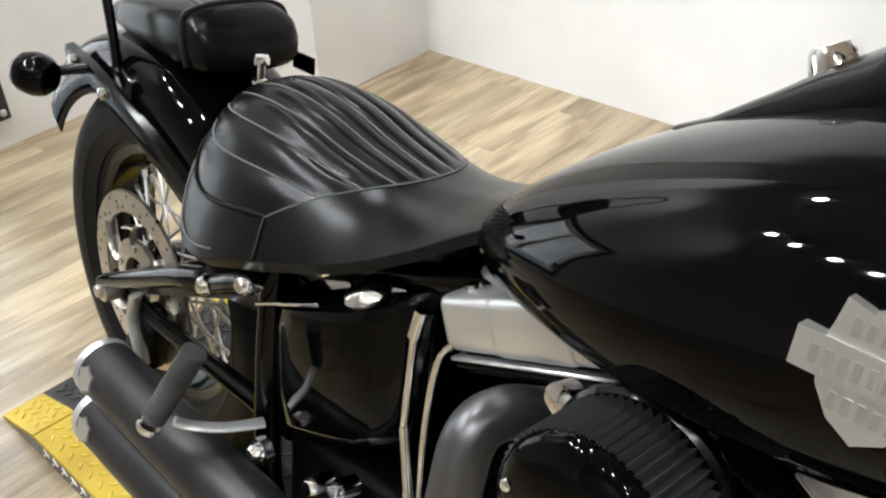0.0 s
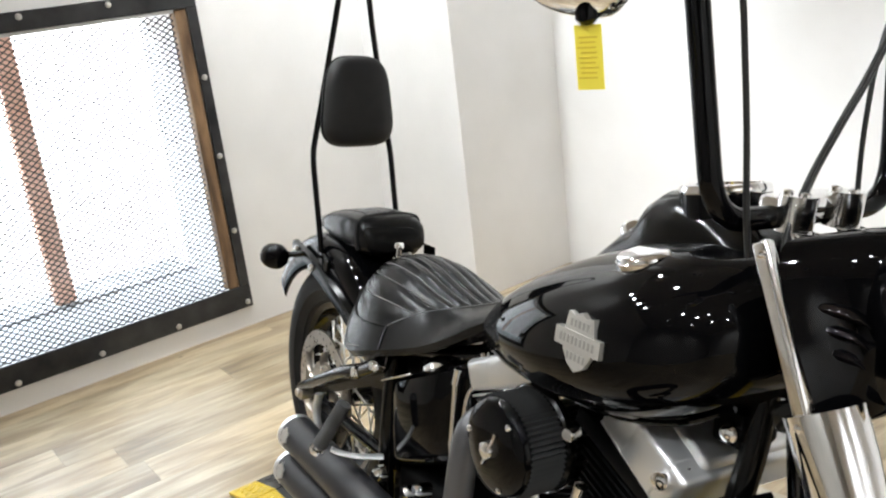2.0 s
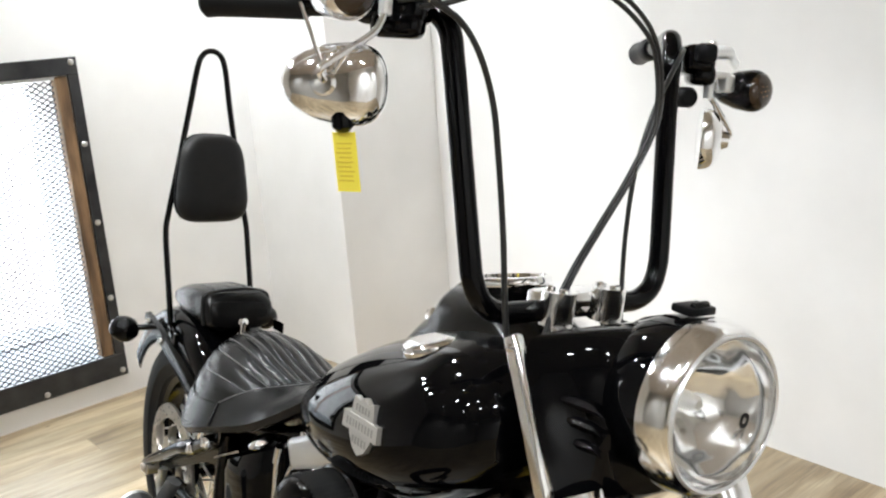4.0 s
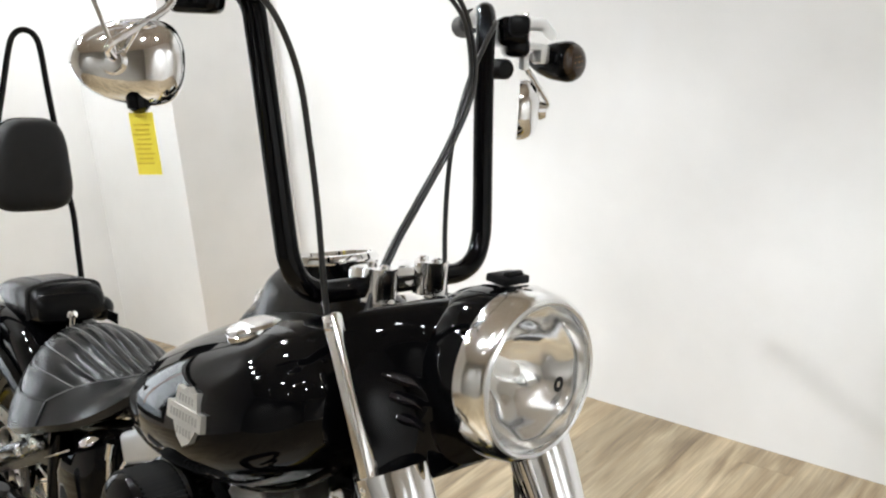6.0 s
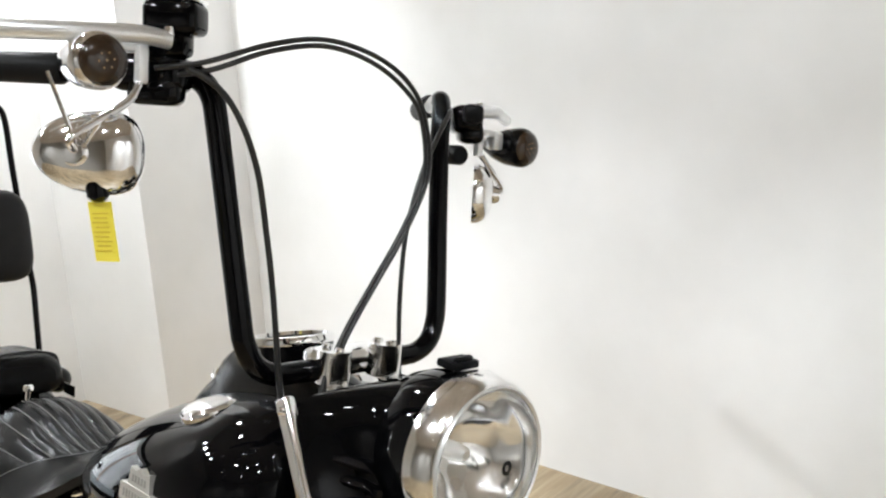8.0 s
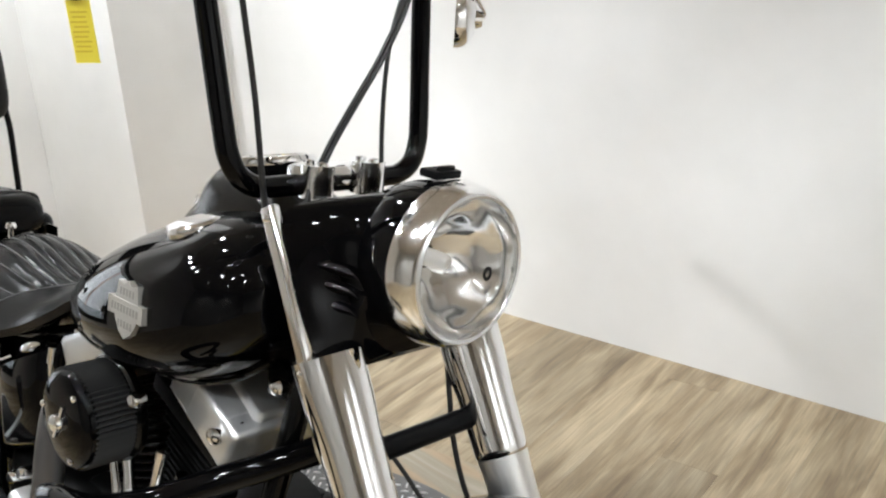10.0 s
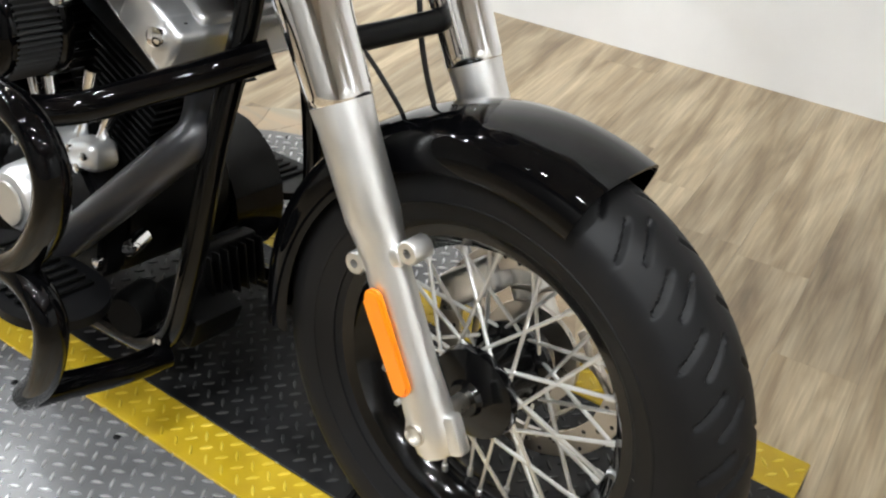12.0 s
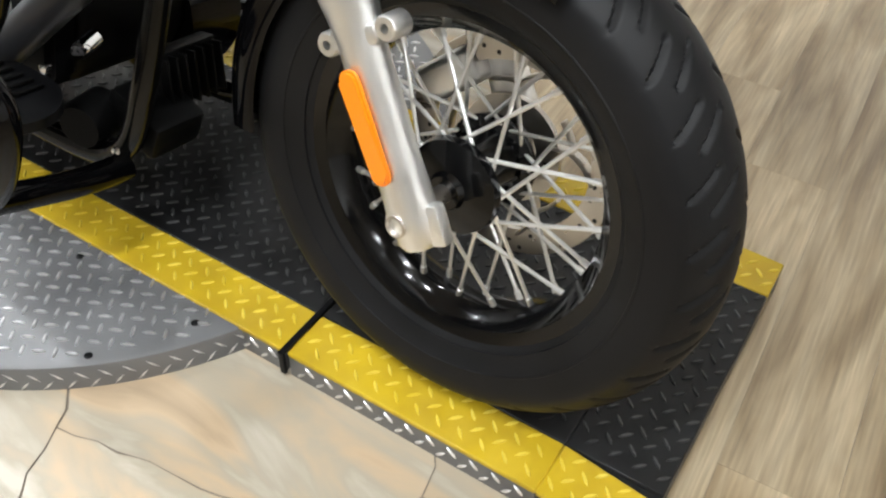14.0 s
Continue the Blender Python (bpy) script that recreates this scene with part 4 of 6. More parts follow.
bm = B()
rows = []
NX, NY = 84, 72
for i in range(NX + 1):
    x = SEAT[0][0] + (SEAT[-1][0] - SEAT[0][0]) * i / NX
    row = []
    for j in range(NY + 1):
        f = -1 + 2 * j / NY
        p = seat_top(x, f)
        w = min(1, max(0, (x - 0.24) / 0.025)) * min(1, max(0, (pleat_end(f) - x) / 0.03)) * min(1, max(0, (PANEL - 0.01 - abs(f)) / 0.05))
        ph = abs(math.sin(math.pi * f / PLEAT))
        p.z += 0.0055 * w * (ph ** 0.6 - 0.35)
        row.append(bm.verts.new(p))
    low = []
    for j in (NY, NY * 3 // 4, NY // 2, NY // 4, 0):
        q = row[j].co.copy()
        low.append(bm.verts.new(Vector((q.x, SEAT_Y + (q.y - SEAT_Y) * 0.94, min(q.z - 0.014, seat_row(x)[1] - seat_row(x)[2] - 0.012)))))
    rows.append(row + low)
n = len(rows[0])
for a, b in zip(rows, rows[1:]):
    for k in range(n):
        bm.faces.new((a[k], a[(k + 1) % n], b[(k + 1) % n], b[k]))
bm.faces.new(rows[0][::-1])
bm.faces.new(rows[-1])
bmesh.ops.recalc_face_normals(bm, faces=bm.faces)
seat = part("solo_seat", bm, LEATHER, bike, "black leather solo seat with pleated top")
for k in range(-4, 5):
    f = k * PLEAT
    if abs(f) < PANEL - 0.03:
        pts = [seat_top(0.25 + (pleat_end(f) - 0.252) * t / 18, f) + Vector((0, 0, 0.0003)) for t in range(19)]
        part("stitch", tube(B(), pts, 0.0011, 6), THREAD, seat)
for s in (-1, 1):
    pts = [seat_top(0.24 + (pleat_end(PANEL) - 0.24) * t / 14, s * PANEL) + Vector((0, s * 0.0005, 0.001)) for t in range(15)]
    part("welt", tube(B(), pts, 0.0028, 8), LEATHER, seat)
    pts = [seat_top(pleat_end(PANEL) + 0.012 * t / 10, s * (PANEL + (0.995 - PANEL) * t / 10)) + Vector((0, s * 0.0005, 0.001)) for t in range(11)]
    part("welt", tube(B(), pts, 0.0028, 8), LEATHER, seat)
    pts = [seat_top(0.24 + 0.16 * t / 12, s * 0.975) + Vector((0, s * 0.001, 0.001)) for t in range(13)]
    part("stitch", tube(B(), pts, 0.0011, 6), THREAD, seat)
pts = [seat_top(pleat_end(f), f) + Vector((0, 0, 0.0008)) for f in (-PANEL + 2 * PANEL * t / 28 for t in range(29))]
part("stitch", tube(B(), pts, 0.001, 6), THREAD, seat)
bm = lathe(B(), [(0, 0.03), (0.008, 0.0295), (0.0105, 0.026), (0.0105, 0.019), (0.005, 0.017), (0.005, 0.0), (0.012, -0.002), (0.012, -0.006), (0, -0.006)], axis((0.247, -0.02, 0.692), (0.1, 0, 1)), 20)
part("seat_knob", bm, CHROME, bike, "chrome seat mounting knob")
bm = block(B(), Matrix.Translation((0.25, 0.0, 0.678)) @ pose(0, 0, 0, 0, -18, 0), (0.07, 0.05, 0.005), 0.002, 1)
part("seat_bracket", bm, FRAME_BLACK, bike)

# --- passenger pillion
secs = []
for x, hw, zt, zb in ((-0.1, 0.042, 0.712, 0.688), (-0.085, 0.055, 0.724, 0.686), (-0.03, 0.067, 0.742, 0.682), (0.04, 0.073, 0.756, 0.679), (0.11, 0.077, 0.764, 0.678), (0.16, 0.078, 0.763, 0.678), (0.185, 0.076, 0.755, 0.68), (0.199, 0.07, 0.742, 0.685), (0.206, 0.056, 0.727, 0.692)):
    ring = []
    for k in range(40):
        a = 2 * math.pi * k / 40
        c, s_ = math.cos(a), math.sin(a)
        y = hw * math.copysign(abs(c) ** 0.5, c)
        z = (zt + zb) / 2 + (zt - zb) / 2 * math.copysign(abs(s_) ** 0.62, s_)
        ring.append(Vector((x, y, z)))
    secs.append(ring)
bm = loft(B(), secs)
pillion = part("pillion", bm, LEATHER, bike, "black leather passenger pillion")
bm = tube(B(), spline([(0.166, -0.078, 0.692), (0.16, -0.0785, 0.734), (0.152, -0.066, 0.757), (0.148, 0, 0.7645), (0.152, 0.066, 0.757), (0.16, 0.0785, 0.734), (0.166, 0.078, 0.692)], 6), 0.0035, 8)
part("welt", bm, LEATHER_MATT, pillion)
for s in (-1, 0, 1):
    part("stitch", tube(B(), [(-0.07, s * 0.03, 0.7285), (-0.01, s * 0.034, 0.746), (0.04, s * 0.036, 0.756), (0.11, s * 0.038, 0.764), (0.145, s * 0.038, 0.7635)], 0.0012, 6), THREAD, pillion)
bm = block(B(), Matrix.Translation((0.17, 0.1, 0.676)) @ pose(0, 0, 0, 90, 0, 0), (0.05, 0.024, 0.004), 0.001, 1)
part("strap_bracket", bm, FRAME_BLACK, bike)

# --- passenger backrest
pts = [(0.022, -0.1, 0.60), (0.01, -0.1, 0.70), (-0.014, -0.1, 0.80), (-0.03, -0.099, 0.872), (-0.034, -0.091, 0.92), (-0.033, -0.071, 1.03), (-0.032, -0.048, 1.16), (-0.03, -0.034, 1.245), (-0.03, -0.022, 1.278), (-0.03, 0, 1.289)]
pts = pts + [(x, -y, z) for x, y, z in pts[-2::-1]]
sissy = part("backrest_bar", tube(B(), spline(pts, 5), 0.0068, 12), FRAME_BLACK, bike, "tall black tubular backrest bar")
secs = []
PADM = Matrix.Translation((-0.012, 0, 0.997)) @ pose(0, 0, 0, 0, -4, 0)
for d, k in ((-0.022, 0.8), (-0.021, 0.92), (-0.014, 1.0), (0.012, 1.0), (0.024, 0.95), (0.031, 0.84), (0.034, 0.6), (0.035, 0.2)):
    ring = []
    for q in range(48):
        a = 2 * math.pi * q / 48
        c, s_ = math.cos(a), math.sin(a)
        z = 0.101 * math.copysign(abs(s_) ** 0.5, s_) * k
        y = (0.081 - 0.011 * (z / 0.1)) * math.copysign(abs(c) ** 0.5, c) * k
        ring.append(PADM @ Vector((d, y, z)))
    secs.append(ring)
pad = part("backrest_pad", loft(B(), secs), LEATHER_MATT, sissy, "padded black leather backrest")
ring = [PADM @ Vector((-0.002, 1.003 * (0.081 - 0.011 * s2) * math.copysign(abs(math.cos(a)) ** 0.5, math.cos(a)), 0.1015 * s2))
        for a in (2 * math.pi * q / 60 for q in range(60)) for s2 in (math.copysign(abs(math.sin(a)) ** 0.5, math.sin(a)),)]
part("welt", tube(B(), ring, 0.0022, 6, loop=True), LEATHER, pad)

# --- fender struts, rear turn signals
for s in (-1, 1):
    y = s * 0.108
    bm = loft(B(), [[Vector((x + 0.0, y + dy * s, z + dz)) for dy, dz in ((-0.006, -h), (0.006, -h * 0.8), (0.008, 0), (0.006, h * 0.8), (-0.006, h))] for x, z, h in ((-0.12, 0.648, 0.012), (-0.05, 0.632, 0.017), (0.05, 0.602, 0.02), (0.15, 0.567, 0.022), (0.25, 0.525, 0.024), (0.33, 0.485, 0.024))])
    strut = part("fender_strut", bm, FRAME_BLACK, bike, "black fender strut")
    for x, z in ((-0.09, 0.642), (0.0, 0.617)):
        bm = B()
        bolt_head(bm, (x, y + s * 0.008, z), (0, s, 0), 0.009, 0.005)
        part("bolt", bm, CHROME, strut)
    bm = block(B(), Matrix.Translation((0.035, s * 0.1, 0.62)) @ pose(0, 0, 0, 0, 14, 0), (0.05, 0.012, 0.07), 0.003, 2)
    part("backrest_mount", bm, FRAME_BLACK, strut)
    stalk = tube(B(), [(-0.05, y + s * 0.004, 0.64), (-0.06, y + s * 0.02, 0.638), (-0.07, y + s * 0.055, 0.636)], 0.0075, 12)
    part("signal_stalk", stalk, FRAME_BLACK, strut)
    bm = lathe(B(), [(0, 0.034), (0.012, 0.033), (0.022, 0.027), (0.029, 0.015), (0.031, 0.0), (0.029, -0.014), (0.022, -0.025), (0.016, -0.03), (0, -0.031)], axis((-0.074, y + s * 0.07, 0.634), (-1, s * 0.5, 0.0)), 32)
    part("turn_signal", bm, GLOSS, bike, "black bullet rear turn signal")

# --- frame tubes, swingarm, passenger peg
for s in (-1, 1):
    bm = tube(B(), spline([(0.27, s * 0.105, 0.56), (0.36, s * 0.11, 0.555), (0.5, s * 0.10, 0.575), (0.64, s * 0.085, 0.605), (0.78, s * 0.06, 0.65), (1.0, s * 0.03, 0.72)], 5), 0.0165, 12)
    part("seat_rail", bm, FRAME_BLACK, bike)
    # swingarm plate from the axle to its pivot bolts
    bm = tube(B(), [(0.0, s * 0.14, 0.328), (0.04, s * 0.142, 0.348), (0.26, s * 0.148, 0.456), (0.335, s * 0.152, 0.484), (0.36, s * 0.152, 0.492)], [0.014, 0.016, 0.019, 0.02, 0.012], 14, flat=0.8)
    arm = part("swingarm", bm, GLOSS, bike, "gloss black swingarm")
    part("link", tube(B(), [(0.36, s * 0.158, 0.492), (0.445, s * 0.164, 0.536)], [0.012, 0.013], 12), FRAME_BLACK, arm)
    for p in ((0.351, s * 0.164, 0.489), (0.451, s * 0.172, 0.539)):
        bm = B()
        lathe(bm, [(0, 0.012), (0.008, 0.0115), (0.012, 0.007), (0.0135, 0.0), (0.0135, -0.012)], axis(p, (0, s, 0.1)), 20)
        part("cap_bolt", bm, CHROME, arm)
    bm = lathe(B(), [(0, 0.016), (0.009, 0.016), (0.0105, 0.012), (0.0105, 0.009), (0.018, 0.008), (0.019, 0.0), (0.019, -0.02)], axis((0.008, s * 0.142, 0.318), (0, s, 0)), 20)
    part("axle_nut", bm, STEEL, arm)
    bm = loft(B(), [[Vector((x, s * yy, z)) for x, z in ((0.0, 0.30), (0.0, 0.335), (0.3, 0.49), (0.44, 0.54), (0.46, 0.47), (0.32, 0.44))] for yy in (0.1, 0.118)])
    part("swingarm_plate", bm, FRAME_BLACK, arm, smooth=False)
    part("lower_tube", tube(B(), [(0.0, s * 0.112, 0.302), (0.2, s * 0.112, 0.305), (0.46, s * 0.115, 0.32)], 0.014, 12), FRAME_BLACK, arm)
bm = block(B(), Matrix.Translation((0.06, -0.103, 0.245)) @ pose(0, 0, 0, 0, 25, 0), (0.06, 0.05, 0.11), 0.012, 3)
caliper = part("rear_caliper", bm, CASE_BLACK, bike, "black rear brake caliper")
bm = tube(B(), spline([(0.085, -0.132, 0.34), (0.075, -0.134, 0.3), (0.088, -0.134, 0.26), (0.095, -0.133, 0.225)], 4), 0.011, 10, flat=0.5)
part("caliper_bracket", bm, POLISHED, caliper)

PEG0, PEG1 = Vector((0.43, -0.226, 0.462)), Vector((0.4, -0.266, 0.37))
d = (PEG1 - PEG0).normalized()
prof = []
for k in range(20):
    prof += [(0.0148, 0.005 * k), (0.0148, 0.005 * k + 0.003), (0.0132, 0.005 * k + 0.0035), (0.0132, 0.005 * k + 0.0045)]
bm = lathe(B(), [(0, -0.002)] + prof + [(0.0148, 0.101), (0.012, 0.106), (0, 0.107)], axis(PEG0, d), 20)
peg = part("passenger_peg", bm, PEG_RUBBER, bike, "folded ribbed rubber passenger peg")
part("peg_end", lathe(B(), [(0, 0.012), (0.012, 0.011), (0.015, 0.006), (0.015, 0)], axis(PEG1 + d * 0.006, d), 18), CHROME, peg)
bm = tube(B(), spline([PEG1 + Vector((0.012, 0.02, -0.004)), (0.42, -0.232, 0.358), (0.44, -0.2, 0.352), (0.455, -0.155, 0.348)], 4), 0.0085, 10, flat=0.6)
part("peg_mount", bm, POLISHED, peg)

# --- oil tank
secs = []
for z, k in ((0.36, 0.84), (0.368, 0.93), (0.385, 0.99), (0.45, 1.0), (0.515, 1.0), (0.537, 0.97), (0.546, 0.88)):
    ring = []
    for q in range(44):
        a = 2 * math.pi * q / 44
        c, s_ = math.cos(a), math.sin(a)
        x = 0.54 + 0.135 * math.copysign(abs(c) ** 0.6, c) * (0.97 + 0.03 * k)
        ring.append(Vector((x, 0.148 * math.copysign(abs(s_) ** 0.62, s_) * k, z + 0.46 * (x - 0.54))))
    secs.append(ring)
bm = loft(B(), secs)
oil_tank = part("oil_tank", bm, GLOSS, bike, "gloss black wrap-round oil tank")
bm = lathe(B(), [(0, 0.016), (0.016, 0.0145), (0.026, 0.009), (0.029, 0.003), (0.026, -0.003), (0.016, -0.008), (0, -0.01)], axis((0.602, -0.126, 0.582), (-0.3, -0.35, 1)) @ Matrix.Scale(0.9, 4), 32)
part("oil_filler_cap", bm, CHROME, oil_tank, "domed chrome oil filler cap")
bm = block(B(), Matrix.Translation((0.49, -0.148, 0.524)) @ pose(0, 0, 0, 0, -24.7, 0), (0.13, 0.004, 0.004), 0.001, 1)
part("oil_tank_trim", bm, CHROME, oil_tank)
# main frame: backbone, down tubes, lower rails
for s in (-1, 1):
    bm = tube(B(), spline([(1.235, s * 0.025, 0.80), (1.235, s * 0.045, 0.66), (1.225, s * 0.085, 0.5), (1.205, s * 0.115, 0.3), (1.16, s * 0.125, 0.175), (1.05, s * 0.13, 0.14), (0.8, s * 0.135, 0.14), (0.52, s * 0.135, 0.15), (0.44, s * 0.135, 0.22), (0.43, s * 0.13, 0.4), (0.43, s * 0.12, 0.54)], 5), 0.0175, 12)
    part("frame_rail", bm, FRAME_BLACK, bike, "black tubular frame rail")
part("frame_backbone", tube(B(), [(1.25, 0, 0.8), (1.1, 0, 0.76), (0.8, 0, 0.66), (0.6, 0, 0.6)], 0.03, 14), FRAME_BLACK, bike)
part("steering_head", tube(B(), [fork_at(0.55, 0, -0.06), fork_at(0.74, 0, -0.06)], 0.034, 18), FRAME_BLACK, bike)
bm = lathe(B(), [(0, 0.012), (0.008, 0.0115), (0.012, 0.006), (0.013, -0.006)], axis((0.468, -0.172, 0.32), (0, -1, 0)), 20)
lathe(bm, [(0.0, 0.0), (0.017, -0.001), (0.018, -0.012), (0, -0.012)], axis((0.468, -0.172, 0.32), (0, -1, 0)), 20)
part("pivot_bolt", bm, CHROME, bike)

# --- engine
CR = Vector((0.935, 0, 0.297))
bm = lathe(B(), [(0, 0.095), (0.1, 0.095), (0.112, 0.09), (0.118, 0.08), (0.118, -0.08), (0.112, -0.09), (0.1, -0.095), (0, -0.095)], axis(CR, (0, 1, 0)), 48)
block(bm, Matrix.Translation((0.80, 0, 0.25)), (0.26, 0.19, 0.2), 0.03, 3)
block(bm, Matrix.Translation((0.61, 0, 0.245)), (0.32, 0.25, 0.2), 0.03, 3)
engine = part("crankcase", bm, CASE_BLACK, bike, "wrinkle black engine crankcase")
bm = B()
prism(bm, [(0.83, 0.38), (1.0, 0.40), (1.05, 0.33), (1.03, 0.22), (0.95, 0.17), (0.84, 0.19), (0.78, 0.26), (0.78, 0.33)], Matrix.Translation((0, -0.09, 0)) @ pose(0, 0, 0, 90, 0, 0), 0.05)
bmesh.ops.bevel(bm, geom=list(bm.edges), offset=0.01, segments=2, affect="EDGES")
part("cam_cover", bm, SATIN_BLACK, engine)
CB = axis((0.915, -0.14, 0.322), (0.06, -1, 0.0)) @ Matrix.Diagonal((1.25, 1.25, 1.0, 1))
bm = lathe(B(), [(0, 0.068), (0.02, 0.067), (0.034, 0.062), (0.038, 0.055), (0.041, 0.05), (0.045, 0.0), (0.053, -0.02), (0.062, -0.035), (0.066, -0.05), (0.066, -0.06)], CB, 48)
part("timing_cover", bm, POLISHED, engine, "domed chrome engine cover")
bm = lathe(B(), [(0, 0.0705), (0.026, 0.0695), (0.027, 0.066)], CB, 30)
part("cover_plate", bm, BADGE, engine)
for p in ((0.84, 0.375), (0.79, 0.29), (0.86, 0.19), (1.0, 0.39), (1.03, 0.25), (0.95, 0.18)):
    bolt(engine, (p[0], -0.141, p[1]), (0, -1, 0), 0.008, 0.006)
# long primary cover on the left
bm = B()
out = []
for cx, cz, r, a0, a1 in ((0.94, 0.255, 0.125, -90, 90), (0.64, 0.3, 0.1, 90, 270)):
    out += [(cx + r * math.cos(radians(a0 + (a1 - a0) * k / 12)), cz + r * math.sin(radians(a0 + (a1 - a0) * k / 12))) for k in range(13)]
prism(bm, out, Matrix.Translation((0, 0.19, 0)) @ pose(0, 0, 0, 90, 0, 0), 0.1)
bmesh.ops.recalc_face_normals(bm, faces=bm.faces)
part("primary_cover", bm, GLOSS, engine, "long black primary drive cover")
for p, sz in (((0.925, -0.135, 0.402), (0.06, 0.07, 0.05)), ((1.0, -0.118, 0.405), (0.07, 0.05, 0.045))):
    tb = part("tappet_block", block(B(), Matrix.Translation(p) @ pose(0, 0, 0, 0, -12, 0), sz, 0.016, 4), POLISHED, engine, "polished tappet block")
    for ox in (-0.018, 0.018):
        bolt(tb, Vector(p) + Vector((ox, -0.5 * sz[1], 0.008)), (0, -1, 0.3), 0.006, 0.005)
# gearbox side with polished cover and bolts
bm = block(B(), Matrix.Translation((0.64, -0.155, 0.275)) @ pose(0, 0, 0, 0, 24, 0), (0.1, 0.07, 0.08), 0.014, 3)
part("starter_cover", bm, POLISHED, engine, "polished starter end cover")
for p in ((0.6, 0.345), (0.555, 0.32), (0.69, 0.34), (0.715, 0.28), (0.62, 0.205)):
    part("case_bolt", lathe(B(), [(0, 0.014), (0.008, 0.0135), (0.0115, 0.008), (0.0125, 0.0), (0.0125, -0.02)], axis((p[0], -0.152, p[1]), (0, -1, 0.15)), 18), CHROME, engine)

for name, dx in (("rear", -0.383), ("front", 0.383)):
    ax = Vector((dx, 0, 0.924))
    fwd = Vector((0.924, 0, -dx))
    M = Matrix.Translation(CR) @ Matrix((fwd, ax.cross(fwd), ax)).transposed().to_4x4()
    bm = lathe(B(), [(0.052, 0.1), (0.052, 0.3), (0, 0.3)], M, 30)
    cyl = part("cylinder", bm, CASE_BLACK, engine, "black finned engine cylinder")
    for k in range(14):
        h = 0.125 + 0.0132 * k
        sx = 0.142 if h < 0.25 else 0.155
        sy = 0.155 if h < 0.25 else 0.178
        bm = block(B(), M @ Matrix.Translation((0, 0, h)), (sx, sy, 0.0045), 0.002, 1)
        part("cooling_fin", bm, CASE_BLACK, cyl)
    bm = block(B(), M @ Matrix.Translation((0, 0, 0.33)), (0.18, 0.225, 0.03), 0.004, 2)
    part("head_gasket_flange", bm, CASE_BLACK, cyl)
    MR = M @ Matrix.Translation((0.0, 0, 0.366)) @ pose(0, 0, 0, 0, 0 if dx < 0 else 9, 0)
    RL = 0.2 if dx < 0 else 0.155
    if dx > 0:
        MR = MR @ Matrix.Translation((0.039, 0, 0.028))
    rocker = part("rocker_box", block(B(), MR, (RL, 0.25, 0.054 if dx < 0 else 0.07), 0.010, 3), POLISHED, engine, "silver aluminium rocker box")
    part("rocker_band", block(B(), MR @ Matrix.Translation((0.012, 0, 0)), (RL * 0.5, 0.254, 0.056 if dx < 0 else 0.072), 0.010, 3), POLISHED, rocker)
    part("rocker_lid", block(B(), MR @ Matrix.Translation((0, 0.01, 0.03)), (RL * 0.85, 0.19, 0.03), 0.012, 3), POLISHED, rocker)
    for q in (-0.034, -0.041):
        part("gasket_rib", block(B(), MR @ Matrix.Translation((0, 0, q)), (RL - 0.004 if q > -0.04 else RL - 0.01, 0.246 if q > -0.04 else 0.24, 0.004), 0.0015, 1), SATIN_BLACK if q < -0.04 else POLISHED, rocker)
    for sx in (-0.35 * RL, 0.35 * RL):
        for sy in (-0.102, 0.102):
            bolt(rocker, MR @ Vector((sx, sy, 0.027)), ax, 0.008, 0.006)
    if dx > 0:
        bolt(rocker, MR @ Vector((0.05, -0.127, 0.012)), (0.3, -1, 0.1), 0.013, 0.011)
        bolt(engine, (1.213, -0.06, 0.69), (0.3, -1, 0.1), 0.013, 0.01)
        part("head_bracket", block(B(), Matrix.Translation((1.2, -0.02, 0.69)), (0.05, 0.07, 0.05), 0.008, 2), CASE_BLACK, engine)
# pushrod tubes
for p0, p1, r in (((0.685, -0.132, 0.605), (0.679, -0.134, 0.575), 0.007), ((0.679, -0.134, 0.575), (0.676, -0.136, 0.47), 0.0042), ((0.676, -0.136, 0.47), (0.70, -0.14, 0.36), 0.0055)):
    part("breather_pipe", tube(B(), [p0, p1], r, 12), CHROME, engine)
part("breather_pipe", tube(B(), spline([(0.72, -0.12, 0.585), (0.704, -0.125, 0.555), (0.698, -0.128, 0.48), (0.70, -0.13, 0.38)], 4), 0.0042, 10), CHROME, engine)
for x0, z0, x1, z1 in ((0.875, 0.5, 0.9, 0.4), (0.985, 0.52, 0.955, 0.4), (1.04, 0.5, 0.985, 0.38), (0.82, 0.5, 0.865, 0.39)):
    part("pushrod_tube", tube(B(), [(x0, -0.1, z0), ((x0 + x1) / 2, -0.105, (z0 + z1) / 2), (x1, -0.11, z1)], [0.011, 0.009, 0.012], 14), CHROME, engine)

# --- air cleaner: pleated ring between two plates
AC = Vector((0.952, -0.163, 0.595))
AM = axis(AC, (0.02, -1, 0.0))
bm = lathe(B(), [(0, -0.012), (0.078, -0.012), (0.08, -0.008), (0.08, 0.0), (0.076, 0.004), (0, 0.004)], AM, 56)
air = part("air_cleaner", bm, FRAME_BLACK, bike, "round black open-element air cleaner")
bm = B()
N = 58
lo, hi = [], []
for k in range(2 * N):
    a = math.pi * k / N
    r = 0.076 if k % 2 else 0.0685
    lo.append(bm.verts.new(AM @ Vector((r * math.cos(a), r * math.sin(a), 0.004))))
    hi.append(bm.verts.new(AM @ Vector((r * math.cos(a), r * math.sin(a), 0.064))))
for k in range(2 * N):
    q = (k + 1) % (2 * N)
    bm.faces.new((lo[k], lo[q], hi[q], hi[k]))
